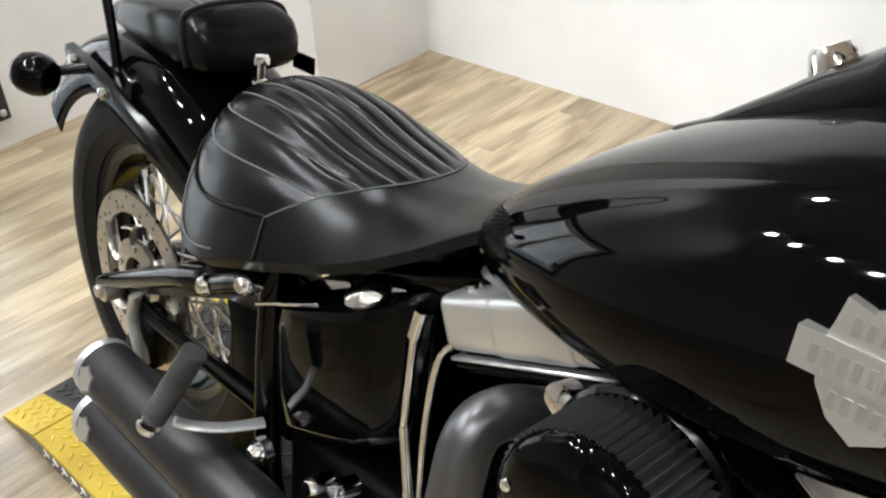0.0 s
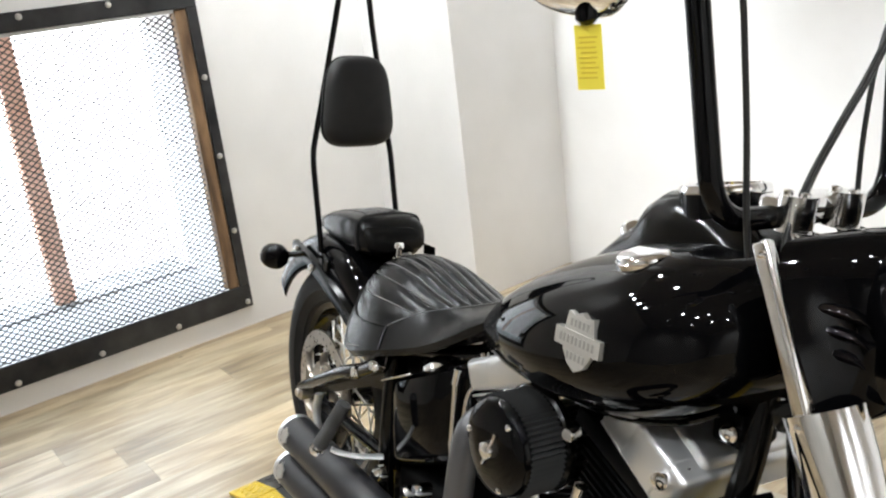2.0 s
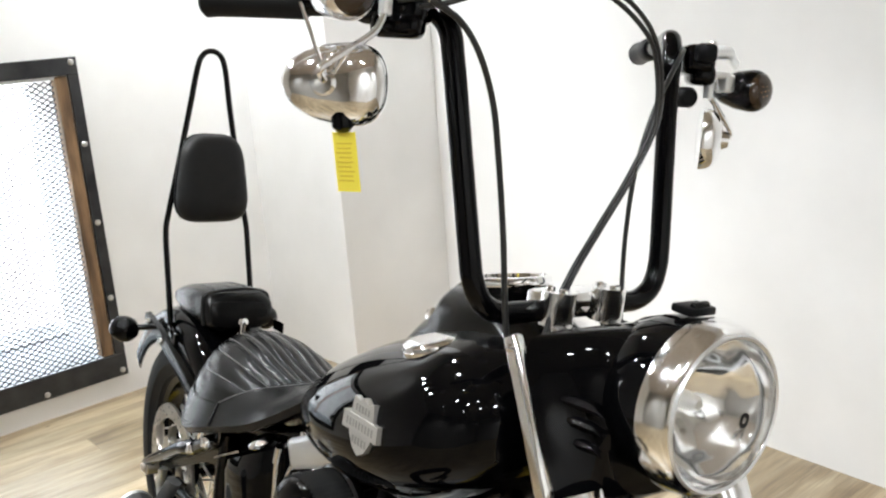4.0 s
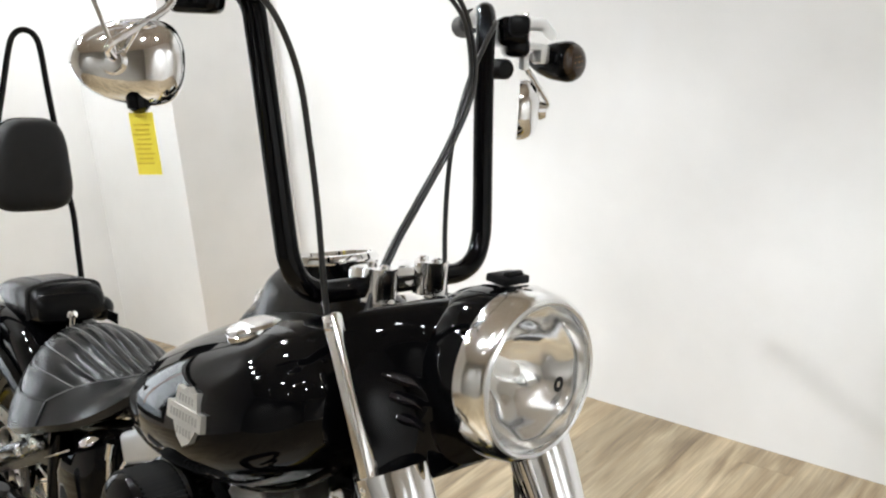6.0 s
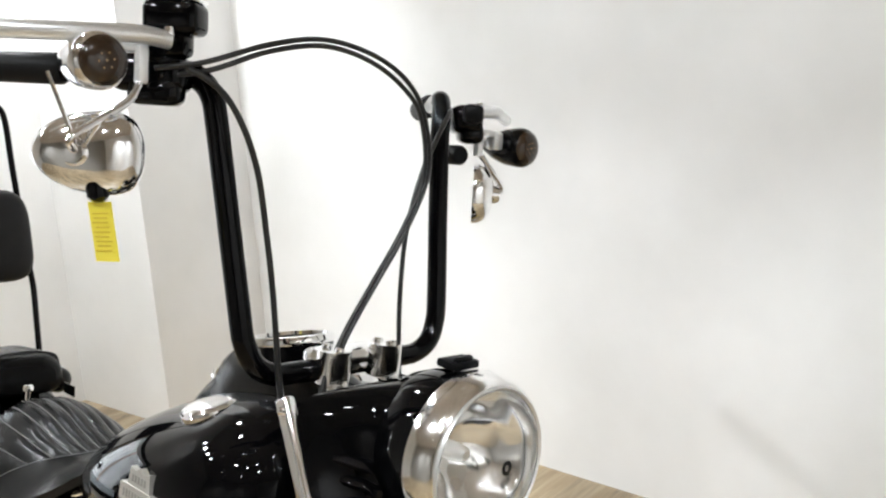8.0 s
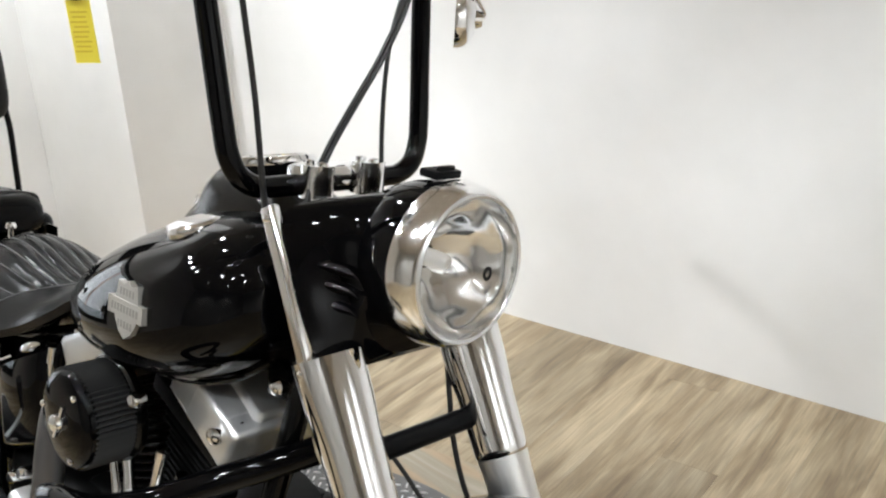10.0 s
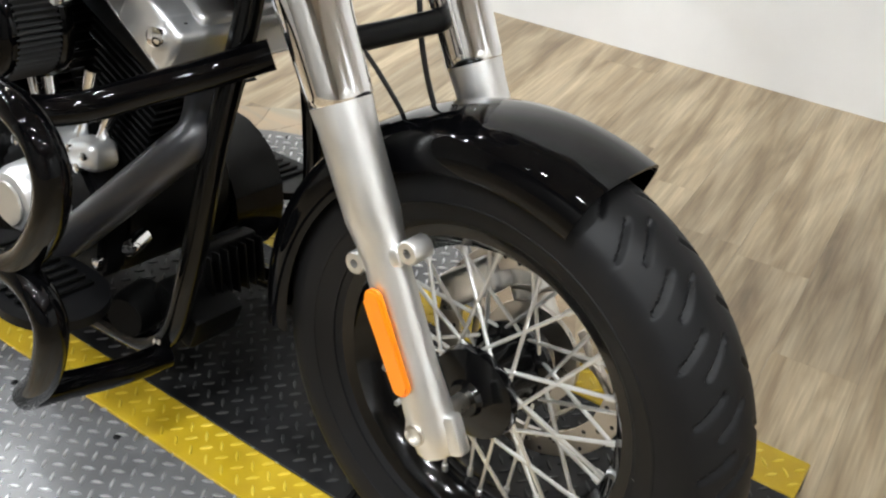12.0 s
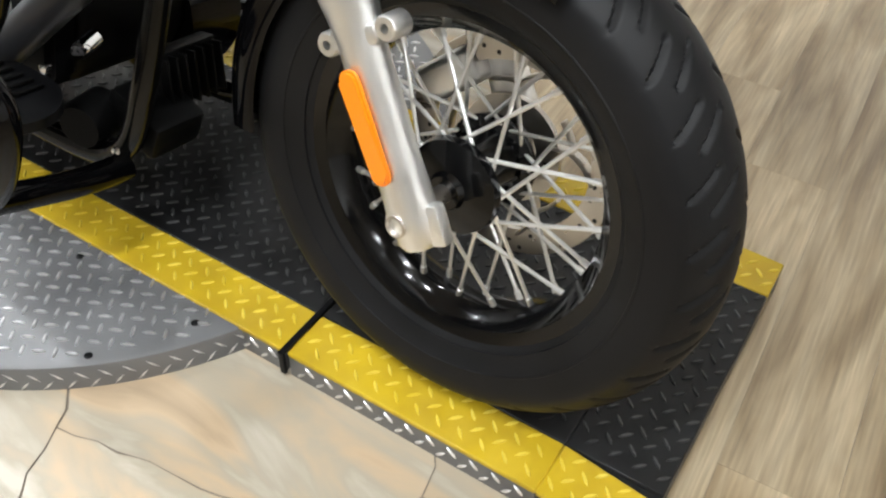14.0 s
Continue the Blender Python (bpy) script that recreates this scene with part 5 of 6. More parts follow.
part("pleated_filter", bm, mat("grey_filter_pleats", (0.04, 0.04, 0.04), 0.4), air, "grey pleated filter element", smooth=False)
bm = lathe(B(), [(0, 0.082), (0.03, 0.081), (0.055, 0.0785), (0.067, 0.074), (0.072, 0.069), (0.073, 0.061), (0.069, 0.057), (0, 0.057)], AM, 64)
face = part("face_plate", bm, GLOSS, air, "gloss black face plate")
bm = block(B(), AM @ Matrix.Translation((0, 0, 0.0835)) @ pose(0, 0, 0, 0, 0, 62), (0.062, 0.005, 0.003), 0.001, 1)
bolt_head(bm, AM @ Vector((0, 0, 0.085)), AM.to_3x3() @ Vector((0, 0, 1)), 0.013, 0.006)
part("name_bar", bm, CHROME, face)
for k in range(3):
    a = 2 * math.pi * k / 3 + 0.9
    bolt(face, AM @ Vector((0.058 * math.cos(a), 0.058 * math.sin(a), 0.0775)), AM.to_3x3() @ Vector((0, 0, 1)), 0.005, 0.002)
bm = lathe(B(), [(0, 0.014), (0.01, 0.0135), (0.014, 0.008), (0.0145, -0.01)], axis((1.046, -0.176, 0.643), (0.3, -1, 0.1)) @ Matrix.Scale(0.8, 4), 20)
part("breather_bolt", bm, CHROME, air)
bm = lathe(B(), [(0, 0.011), (0.007, 0.0105), (0.013, 0.008), (0.0135, -0.01)], axis((0.871, -0.154, 0.626), (0.0, -1, 0.2)), 20)
part("breather_bolt", bm, CHROME, air)

# --- exhaust
def pipe(name, pts, r, label, coating=PIPE_BLACK):
    sp = spline(pts, 7)
    return part(name, tube(B(), sp, r, 20), coating, bike, label)


pipe("rear_header", [(0.81, -0.07, 0.535), (0.8, -0.135, 0.56), (0.797, -0.172, 0.55), (0.8, -0.189, 0.495), (0.80, -0.2, 0.41), (0.77, -0.205, 0.325), (0.72, -0.207, 0.295), (0.64, -0.21, 0.286), (0.55, -0.21, 0.286)], 0.024, "satin grey rear exhaust header", SHIELD_GREY)
pipe("front_header", [(1.16, -0.05, 0.52), (1.2, -0.095, 0.5), (1.175, -0.125, 0.46), (1.09, -0.153, 0.37), (1.0, -0.178, 0.28), (0.92, -0.195, 0.22), (0.84, -0.205, 0.21), (0.74, -0.21, 0.2), (0.6, -0.212, 0.2)], 0.027, "matt black front exhaust header")
for p0, p1 in (((0.62, -0.212, 0.285), (0.155, -0.218, 0.29)), ((0.66, -0.215, 0.2), (0.145, -0.225, 0.205))):
    p0, p1 = Vector(p0), Vector(p1)
    L = (p1 - p0).length
    bm = lathe(B(), [(0.028, 0.0), (0.034, 0.02), (0.039, 0.06), (0.041, 0.1), (0.041, L - 0.02), (0.0405, L - 0.008), (0.038, L), (0.034, L - 0.002), (0.034, L - 0.1), (0, L - 0.1)], axis(p0, p1 - p0), 40)
    muf = part("muffler", bm, PIPE_BLACK, bike, "matt black straight muffler")
    d = (p1 - p0).normalized()
    bm = lathe(B(), [(0.041, L - 0.012), (0.0425, L - 0.008), (0.042, L), (0.04, L + 0.003), (0.037, L - 0.002)], axis(p0, p1 - p0), 40)
    part("end_cap", bm, POLISHED, muf)
    m = axis(p1 - d * 0.035 + Vector((0, -0.0385, 0.0135)), (0, -1, 0.35))
    out = [(0.017 * (1 + 0.16 * (1 if k % 2 else -1)) * math.cos(2 * math.pi * k / 12), 0.017 * (1 + 0.16 * (1 if k % 2 else -1)) * math.sin(2 * math.pi * k / 12)) for k in range(12)]
    part("muffler_badge", prism(B(), out, m, 0.003), BADGE, muf, "small silver muffler badge", smooth=False)

# --- engine guard and floorboards
for s in (-1,):
    pts = [(1.283, s * 0.05, 0.619), (1.245, s * 0.1, 0.597), (1.2, s * 0.15, 0.573), (1.15, s * 0.22, 0.546), (1.12, s * 0.28, 0.546), (1.115, s * 0.33, 0.575), (1.165, s * 0.342, 0.597), (1.229, s * 0.344, 0.600), (1.272, s * 0.345, 0.578), (1.287, s * 0.345, 0.54), (1.268, s * 0.344, 0.485), (1.22, s * 0.342, 0.423), (1.16, s * 0.342, 0.378)]
    guard = part("engine_guard", tube(B(), spline(pts, 6), 0.0195, 14), GLOSS, bike, "gloss black tubular engine guard")
    pts = [(1.14, s * 0.342, 0.375), (1.19, s * 0.343, 0.388), (1.23, s * 0.344, 0.38), (1.252, s * 0.344, 0.352), (1.246, s * 0.343, 0.31), (1.214, s * 0.34, 0.245), (1.165, s * 0.335, 0.19)]
    part("lower_bow", tube(B(), spline(pts, 6), 0.0195, 14), GLOSS, guard)
    part("guard_foot", tube(B(), spline([(1.165, s * 0.335, 0.19), (1.155, s * 0.28, 0.17), (1.165, s * 0.2, 0.158), (1.17, s * 0.13, 0.155)], 5), 0.0195, 14), GLOSS, guard)
    for p in ((1.14, s * 0.352, 0.378), (1.168, s * 0.345, 0.197), (1.165, s * 0.14, 0.18), (1.12, s * 0.345, 0.565)):
        bolt(guard, p, (0.4, s, 0.4), 0.0065, 0.005)
for s in (-1, 1):
    out = []
    for k in range(20):
        a = -math.pi / 2 + math.pi * k / 19
        out.append((1.09 + 0.085 * math.cos(a), s * 0.25 + 0.07 * math.sin(a)))
    out += [(0.93, s * 0.25 + 0.06), (0.9, s * 0.25 + 0.03), (0.9, s * 0.25 - 0.03), (0.93, s * 0.25 - 0.06)]
    bm = prism(B(), out, Matrix.Translation((0, 0, 0.262)), 0.014)
    if s > 0:
        bmesh.ops.translate(bm, verts=bm.verts, vec=(-0.16, 0.05, -0.05))
    board = part("floorboard", bm, SATIN_BLACK, bike, "black half-moon rider floorboard")
    for k in range(9):
        part("rubber_rib", block(B(), Matrix.Translation((0.95 + 0.02 * k + (-0.16 if s > 0 else 0), s * 0.25 + (0.05 if s > 0 else 0), 0.279 - (0.05 if s > 0 else 0))), (0.009, 0.1, 0.006), 0.002, 1), CASE_BLACK, board)
# finned regulator ahead of the crankcase
bm = block(B(), Matrix.Translation((1.14, 0.0, 0.245)) @ pose(0, 0, 0, 0, -8, 0), (0.03, 0.11, 0.08), 0.006, 2)
regulator = part("voltage_regulator", bm, CASE_BLACK, bike, "black finned voltage regulator")
for k in range(7):
    part("cooling_fin", block(B(), Matrix.Translation((1.162, -0.048 + 0.016 * k, 0.245)) @ pose(0, 0, 0, 0, -8, 0), (0.022, 0.004, 0.074), 0.001, 1), CASE_BLACK, regulator)
# small parts low down behind the guard
bm = lathe(B(), [(0, 0.016), (0.009, 0.015), (0.0125, 0.009), (0.013, 0.0), (0.013, -0.03)], axis((1.101, -0.13, 0.304), (0.5, -1, 0)), 20)
part("brake_pivot", bm, CHROME, bike)
bm = lathe(B(), [(0.0, 0.03), (0.03, 0.03), (0.035, 0.02), (0.035, -0.03), (0, -0.03)], axis((1.09, -0.12, 0.19), (0.3, -1, 0)), 28)
block(bm, Matrix.Translation((1.15, -0.06, 0.2)) @ pose(0, 0, 0, 0, 20, 0), (0.1, 0.09, 0.06), 0.01, 2)
part("master_cylinder", bm, CASE_BLACK, bike)
part("kickstand", tube(B(), [(1.02, 0.14, 0.15), (1.03, 0.2, 0.09), (1.05, 0.262, 0.037)], [0.013, 0.012, 0.011], 12), FRAME_BLACK, bike, "black side stand")

# --- handlebar
BX, BZ = 1.234, 0.966
side = [(BX, 0.09, BZ), (BX, 0.118, BZ + 0.002), (BX - 0.001, 0.143, BZ + 0.016), (BX - 0.004, 0.156, BZ + 0.042), (BX - 0.008, 0.161, BZ + 0.075), (BX - 0.023, 0.17, BZ + 0.18), (BX - 0.038, 0.18, BZ + 0.29), (BX - 0.043, 0.185, BZ + 0.325), (BX - 0.053, 0.194, BZ + 0.343), (BX - 0.07, 0.208, BZ + 0.352), (BX - 0.125, 0.253, BZ + 0.35), (BX - 0.275, 0.368, BZ + 0.345)]
pts = [(x, -y, z) for x, y, z in side[::-1]] + [(BX, -0.05, BZ), (BX, 0.05, BZ)] + side
part("handlebar", tube(B(), spline(pts, 5), 0.0138, 16), GLOSS, bike, "tall gloss black ape-hanger handlebar")
for s in (-1, 1):
    top = Vector((BX + 0.018, s * 0.042, BZ + 0.004))
    base = fork_at(0.715, s * 0.045, -0.012)
    bm = loft(B(), [[q + Vector((c_ * rx, s_ * ry, 0)) for c_, s_ in ((math.cos(2 * math.pi * k / 24), math.sin(2 * math.pi * k / 24)) for k in range(24))] for q, rx, ry in ((base, 0.024, 0.023), (base.lerp(top, 0.5), 0.022, 0.021), (top - Vector((0, 0, 0.018)), 0.023, 0.021), (top + Vector((0.004, 0, 0.024)), 0.023, 0.021))])
    riser = part("riser", bm, BEZEL, bike, "chrome handlebar riser")
    for dx in (-0.012, 0.014):
        bolt(riser, top + Vector((dx, 0, 0.022)), (0, 0, 1), 0.007, 0.005)
bm = block(B(), Matrix.Translation((BX, 0, BZ + 0.01)), (0.044, 0.12, 0.03), 0.008, 2)
part("bar_clamp", bm, CHROME, bike, "chrome top clamp")

GR = Vector((-0.15, 0.115, -0.003)).normalized()
for s in (-1, 1):
    g = Vector((GR.x, s * GR.y, GR.z))
    p0 = Vector((BX - 0.125, s * 0.253, BZ + 0.35))
    along = Matrix.Rotation(math.atan2(g.y, g.x), 4, "Z")
    bm = lathe(B(), [(0.0155, 0.0), (0.0185, 0.004), (0.018, 0.05), (0.0175, 0.12), (0.019, 0.135), (0.015, 0.14), (0, 0.14)], axis(p0 + g * 0.07, g), 24)
    part("grip", bm, RUBBER, bike, "black rubber handgrip")
    # switch housing round the bar, in two halves
    hc = Vector((1.172, -0.25, 1.312)) if s < 0 else Vector((1.178, 0.247, 1.292))
    bm = block(B(), Matrix.Translation(hc) @ along, (0.085, 0.046, 0.042), 0.013, 3)
    block(bm, Matrix.Translation(hc + Vector((0.012, 0, -0.02))) @ along, (0.06, 0.036, 0.03), 0.011, 3)
    housing = part("switch_housing", bm, GLOSS, bike, "black switch housing")
    for q in (-0.02, 0.018):
        bolt(housing, hc + g * q + Vector((0.018, -s * 0.012, 0.008)), (0.7, -s * 0.4, 0.2), 0.004, 0.003)
    if s < 0:
        bm = block(B(), Matrix.Translation((1.196, -0.236, 1.372)) @ along, (0.062, 0.046, 0.036), 0.009, 3)
        block(bm, Matrix.Translation((1.19, -0.24, 1.345)) @ along, (0.05, 0.032, 0.03), 0.008, 2)
        perch = part("lever_perch", bm, GLOSS, bike, "black brake fluid reservoir and lever perch")
        part("reservoir_lid", block(B(), Matrix.Translation((1.196, -0.236, 1.3915)) @ along, (0.058, 0.042, 0.004), 0.0015, 1), CHROME, perch)
        lv = spline([(1.212, -0.252, 1.346), (1.214, -0.29, 1.348), (1.2, -0.35, 1.344), (1.165, -0.42, 1.34), (1.12, -0.48, 1.336)], 6)
    else:
        bm = block(B(), Matrix.Translation((1.206, 0.232, 1.3)) @ along, (0.05, 0.03, 0.028), 0.008, 2)
        perch = part("lever_perch", bm, SATIN_BLACK, bike, "black clutch lever perch")
        bm = lathe(B(), [(0, 0.0), (0.0115, -0.001), (0.0145, -0.006), (0.0145, -0.04), (0, -0.04)], axis((1.2, 0.222, 1.24), (1, -0.3, 0)), 22)
        part("switch_cap", bm, SATIN_BLACK, perch)
        lv = spline([(1.206, 0.25, 1.304), (1.2, 0.29, 1.306), (1.165, 0.34, 1.304), (1.11, 0.42, 1.3)], 6)
    part("hand_lever", tube(B(), lv, 0.0075, 12, flat=1.3), POLISHED, bike, "polished hand lever")
    bolt(perch, Vector(lv[0]) + Vector((0, 0, 0.01)), (0, 0, 1), 0.006, 0.004)
    sc = Vector((1.203, s * 0.333, 1.316 if s < 0 else 1.256))
    sig = lathe(B(), [(0, 0.032), (0.02, 0.031), (0.026, 0.027), (0.0295, 0.02), (0.03, 0.012), (0.028, -0.01), (0.021, -0.034), (0.0135, -0.048), (0.009, -0.056), (0, -0.057)], axis(sc, (1, 0, 0)), 36)
    signal = part("front_turn_signal", sig, GLOSS if s > 0 else CHROME, bike, "bullet turn signal with smoked lens")
    part("lens", lathe(B(), [(0, 0.0355), (0.012, 0.0348), (0.02, 0.0325), (0.025, 0.0285), (0.026, 0.0265)], axis(sc, (1, 0, 0)), 32), AMBER, signal, "smoked amber lens")
    bm = B()
    for k, (n_, r) in enumerate(((1, 0.0), (6, 0.008), (12, 0.015), (16, 0.0215))):
        for q in range(n_):
            a = 2 * math.pi * q / n_ + k * 0.2
            lathe(bm, [(0, 0.0018), (0.0014, 0.001), (0.0018, 0)], axis(sc + Vector((0.0347 - 0.006 * (r / 0.0215) ** 2, r * math.cos(a), r * math.sin(a))), (1, 0, 0)), 6)
    part("lens_dots", bm, AMBER_DOT, signal, kind="stuff")
    # cranked silver bracket that carries the signal and the mirror
    if s < 0:
        bm = block(B(), Matrix.Translation((1.2, -0.277, 1.318)), (0.013, 0.012, 0.04), 0.003, 2)
        block(bm, Matrix.Translation((1.19, -0.288, 1.336)), (0.02, 0.04, 0.01), 0.003, 2)
        tube(bm, [(1.15, -0.315, 1.316), (1.175, -0.33, 1.316)], 0.008, 10)
    else:
        bm = block(B(), Matrix.Translation((1.206, 0.266, 1.274)), (0.012, 0.042, 0.01), 0.003, 2)
        block(bm, Matrix.Translation((1.206, 0.25, 1.258)), (0.012, 0.012, 0.036), 0.003, 2)
        block(bm, Matrix.Translation((1.204, 0.288, 1.264)), (0.018, 0.02, 0.026), 0.004, 2)
        tube(bm, [(1.19, 0.29, 1.26), (1.165, 0.325, 1.257)], 0.008, 10)
    part("signal_mount", bm, POLISHED, bike, "polished signal bracket")
    # mirror hung below the bar
    mc = Vector((1.194, -0.333, 1.223)) if s < 0 else Vector((1.192, 0.274, 1.184))
    nrm = Vector((0.72, s * 0.69, 0.0)).normalized()
    up_ = Vector((0, 0, 1))
    lat = up_.cross(nrm).normalized()
    secs = []
    for d_, k in ((-0.012, 0.93), (-0.011, 1.0), (-0.004, 1.0), (0.006, 0.93), (0.014, 0.75), (0.019, 0.45), (0.021, 0.1)):
        ring = []
        for q in range(40):
            a = 2 * math.pi * q / 40
            c_, s_ = math.cos(a), math.sin(a)
            lx = 0.058 * math.copysign(abs(c_) ** 0.8, c_)
            lz = 0.042 * math.copysign(abs(s_) ** 0.85, s_) * (1 - 0.27 * c_ * s)
            ring.append(mc + nrm * d_ + lat * lx * k + up_ * lz * k)
        secs.append(ring)
    mirror = part("mirror", loft(B(), secs), CHROME, bike, "chrome teardrop mirror hung below the bar")
    part("mirror_boss", lathe(B(), [(0, 0.012), (0.011, 0.01), (0.014, 0.003), (0.014, -0.004)], axis(mc + nrm * 0.02 + lat * 0.004 * s, nrm), 20), CHROME, mirror)
    if s < 0:
        st = [mc + nrm * 0.024, mc + nrm * 0.04 + up_ * 0.016, (1.206, -0.296, 1.276), (1.202, -0.278, 1.302)]
    else:
        st = [mc + nrm * 0.02, (1.204, 0.29, 1.182), (1.206, 0.308, 1.192), (1.206, 0.28, 1.22), (1.206, 0.252, 1.246)]
    part("mirror_stem", tube(B(), spline(st, 4), 0.0042, 10), CHROME, mirror)
    if s < 0:
        part("mirror_stay", tube(B(), [mc + nrm * 0.03 + up_ * 0.01, (1.19, -0.372, 1.302)], 0.0022, 8), CHROME, mirror)

# --- cables
def cable(pts, r=0.0039):
    return part("cable", tube(B(), spline(pts, 6), r * 0.88, 10), CABLE, bike, "black control cable")


cable([(1.225, -0.236, 1.318), (1.24, -0.208, 1.3), (1.25, -0.185, 1.266), (1.25, -0.161, 1.213), (1.25, -0.146, 1.144), (1.252, -0.134, 1.066), (1.256, -0.126, 0.98), (1.262, -0.122, 0.93)], 0.0042)
for o in (0.0, 0.0075):
    cable([(1.2, -0.262 + o, 1.316 - o), (1.232, -0.22 + o, 1.326 - o), (1.25, -0.151, 1.352 - o), (1.25, -0.074, 1.367 - o), (1.25, 0.005 - o, 1.357 - o), (1.25, 0.064 - o, 1.329 - o), (1.25, 0.097 - o, 1.285), (1.25, 0.108 - o, 1.213), (1.25, 0.073 - o, 1.139), (1.25, 0.024 - o, 1.069), (1.255, -0.02 - o, 1.013), (1.262, -0.054 - o, 0.958), (1.27, -0.07 - o, 0.91)], 0.0036)
cable([(1.19, 0.2, 1.3), (1.225, 0.168, 1.298), (1.245, 0.125, 1.261), (1.247, 0.098, 1.212), (1.247, 0.077, 1.139), (1.247, 0.071, 1.05), (1.25, 0.073, 0.96), (1.256, 0.075, 0.9)], 0.0038)
cable([fork_at(0.52, 0.09, -0.02), fork_at(0.46, 0.082, -0.03), fork_at(0.4, 0.078, -0.042), fork_at(0.33, 0.082, -0.05), fork_at(0.27, 0.095, -0.045), fork_at(0.22, 0.105, -0.03)], 0.0042)
cable([fork_at(0.43, -0.06, -0.012), fork_at(0.385, -0.045, -0.004), fork_at(0.32, -0.024, -0.004), fork_at(0.25, -0.018, -0.02)], 0.0032)

# --- price tag hung from the mirror
tag_top = BIKE @ Vector((1.206, -0.323, 1.173))
tg = tagged(new("price_tag"), "yellow hang tag on the mirror", "tag")
tg.matrix_world = Matrix.Translation(tag_top) @ pose(0, 0, 0, 0, 0, -62)
out = [(-0.0145, 0), (0.0145, 0), (0.0145, -0.064), (-0.0145, -0.064)]
bm = prism(B(), out, pose(0, 0, 0, 90, 0, 90), 0.0009)
part("card", bm, TAG, tg, smooth=False)
bm = B()
for k in range(9):
    block(bm, pose(0.0014, -0.001 * (k % 3), -0.012 - 0.005 * k), (0.0004, 0.02 - 0.003 * (k % 2), 0.0016))
part("print", bm, TAG_INK, tg, smooth=False, kind="stuff")
bm = lathe(B(), [(0, 0.018), (0.008, 0.016), (0.012, 0.009), (0.012, -0.006), (0.006, -0.012), (0, -0.013)], pose(0, 0, 0.012), 20)
part("ball_clip", bm, GLOSS, tg, "black ball clip")
# ---------------------------------------------------------------- floor, laid last: planks and flagstones
WOOD = bpy.data.materials.new("washed_oak_vinyl_plank")
WOOD.use_nodes = True
n, l = WOOD.node_tree.nodes, WOOD.node_tree.links
p = n["Principled BSDF"]
oi, tc = n.new("ShaderNodeObjectInfo"), n.new("ShaderNodeTexCoord")
mp = n.new("ShaderNodeMapping")
mp.inputs["Scale"].default_value = (10, 1.5, 1)
addv = n.new("ShaderNodeVectorMath")
mulv = n.new("ShaderNodeVectorMath")
mulv.operation = "SCALE"
l.new(oi.outputs["Random"], mulv.inputs["Scale"])
mulv.inputs[0].default_value = (37.0, 91.0, 13.0)
l.new(tc.outputs["Object"], addv.inputs[0])
l.new(mulv.outputs[0], addv.inputs[1])
l.new(addv.outputs[0], mp.inputs[0])
big = n.new("ShaderNodeTexNoise")
big.inputs["Scale"].default_value, big.inputs["Detail"].default_value, big.inputs["Distortion"].default_value = 1.6, 8, 0.6
l.new(mp.outputs[0], big.inputs["Vector"])
mp2 = n.new("ShaderNodeMapping")
mp2.inputs["Scale"].default_value = (60, 2.5, 1)
l.new(addv.outputs[0], mp2.inputs[0])
fine = n.new("ShaderNodeTexNoise")
fine.inputs["Scale"].default_value, fine.inputs["Detail"].default_value = 3.0, 6
l.new(mp2.outputs[0], fine.inputs["Vector"])
ramp = n.new("ShaderNodeValToRGB")
cr = ramp.color_ramp
cr.elements[0].position, cr.elements[0].color = 0.3, (0.17, 0.124, 0.076, 1)
cr.elements[1].position, cr.elements[1].color = 0.7, (0.45, 0.375, 0.265, 1)
e = cr.elements.new(0.42)
e.color = (0.255, 0.195, 0.124, 1)
e = cr.elements.new(0.53)
e.color = (0.35, 0.28, 0.188, 1)
l.new(big.outputs["Fac"], ramp.inputs[0])
mixf = n.new("ShaderNodeMix")
mixf.data_type, mixf.blend_type = "RGBA", "OVERLAY"
mixf.inputs["Factor"].default_value = 0.5
l.new(ramp.outputs[0], mixf.inputs["A"])
l.new(fine.outputs["Fac"], mixf.inputs["B"])
hsv = n.new("ShaderNodeHueSaturation")
mr = n.new("ShaderNodeMapRange")
mr.inputs["To Min"].default_value, mr.inputs["To Max"].default_value = 0.84, 1.22
l.new(oi.outputs["Random"], mr.inputs[0])
hsv.inputs["Saturation"].default_value = 1.12
l.new(mr.outputs[0], hsv.inputs["Value"])
vor = n.new("ShaderNodeTexVoronoi")
vor.inputs["Scale"].default_value = 4.2
mpk = n.new("ShaderNodeMapping")
mpk.inputs["Scale"].default_value = (1.6, 1.0, 0.01)
l.new(addv.outputs[0], mpk.inputs[0])
l.new(mpk.outputs[0], vor.inputs["Vector"])
kr = n.new("ShaderNodeMapRange")
kr.inputs["From Min"].default_value, kr.inputs["From Max"].default_value = 0.02, 0.055
kr.inputs["To Min"].default_value, kr.inputs["To Max"].default_value = 0.35, 1.0
l.new(vor.outputs["Distance"], kr.inputs[0])
knot = n.new("ShaderNodeMix")
knot.data_type, knot.blend_type = "RGBA", "MULTIPLY"
knot.inputs["Factor"].default_value = 1.0
l.new(mixf.outputs["Result"], knot.inputs["A"])
l.new(kr.outputs[0], knot.inputs["B"])
l.new(knot.outputs["Result"], hsv.inputs["Color"])
l.new(hsv.outputs[0], p.inputs["Base Color"])
p.inputs["Specular IOR Level"].default_value = 0.75
rr = n.new("ShaderNodeMapRange")
rr.inputs["To Min"].default_value, rr.inputs["To Max"].default_value = 0.24, 0.42
l.new(fine.outputs["Fac"], rr.inputs[0])
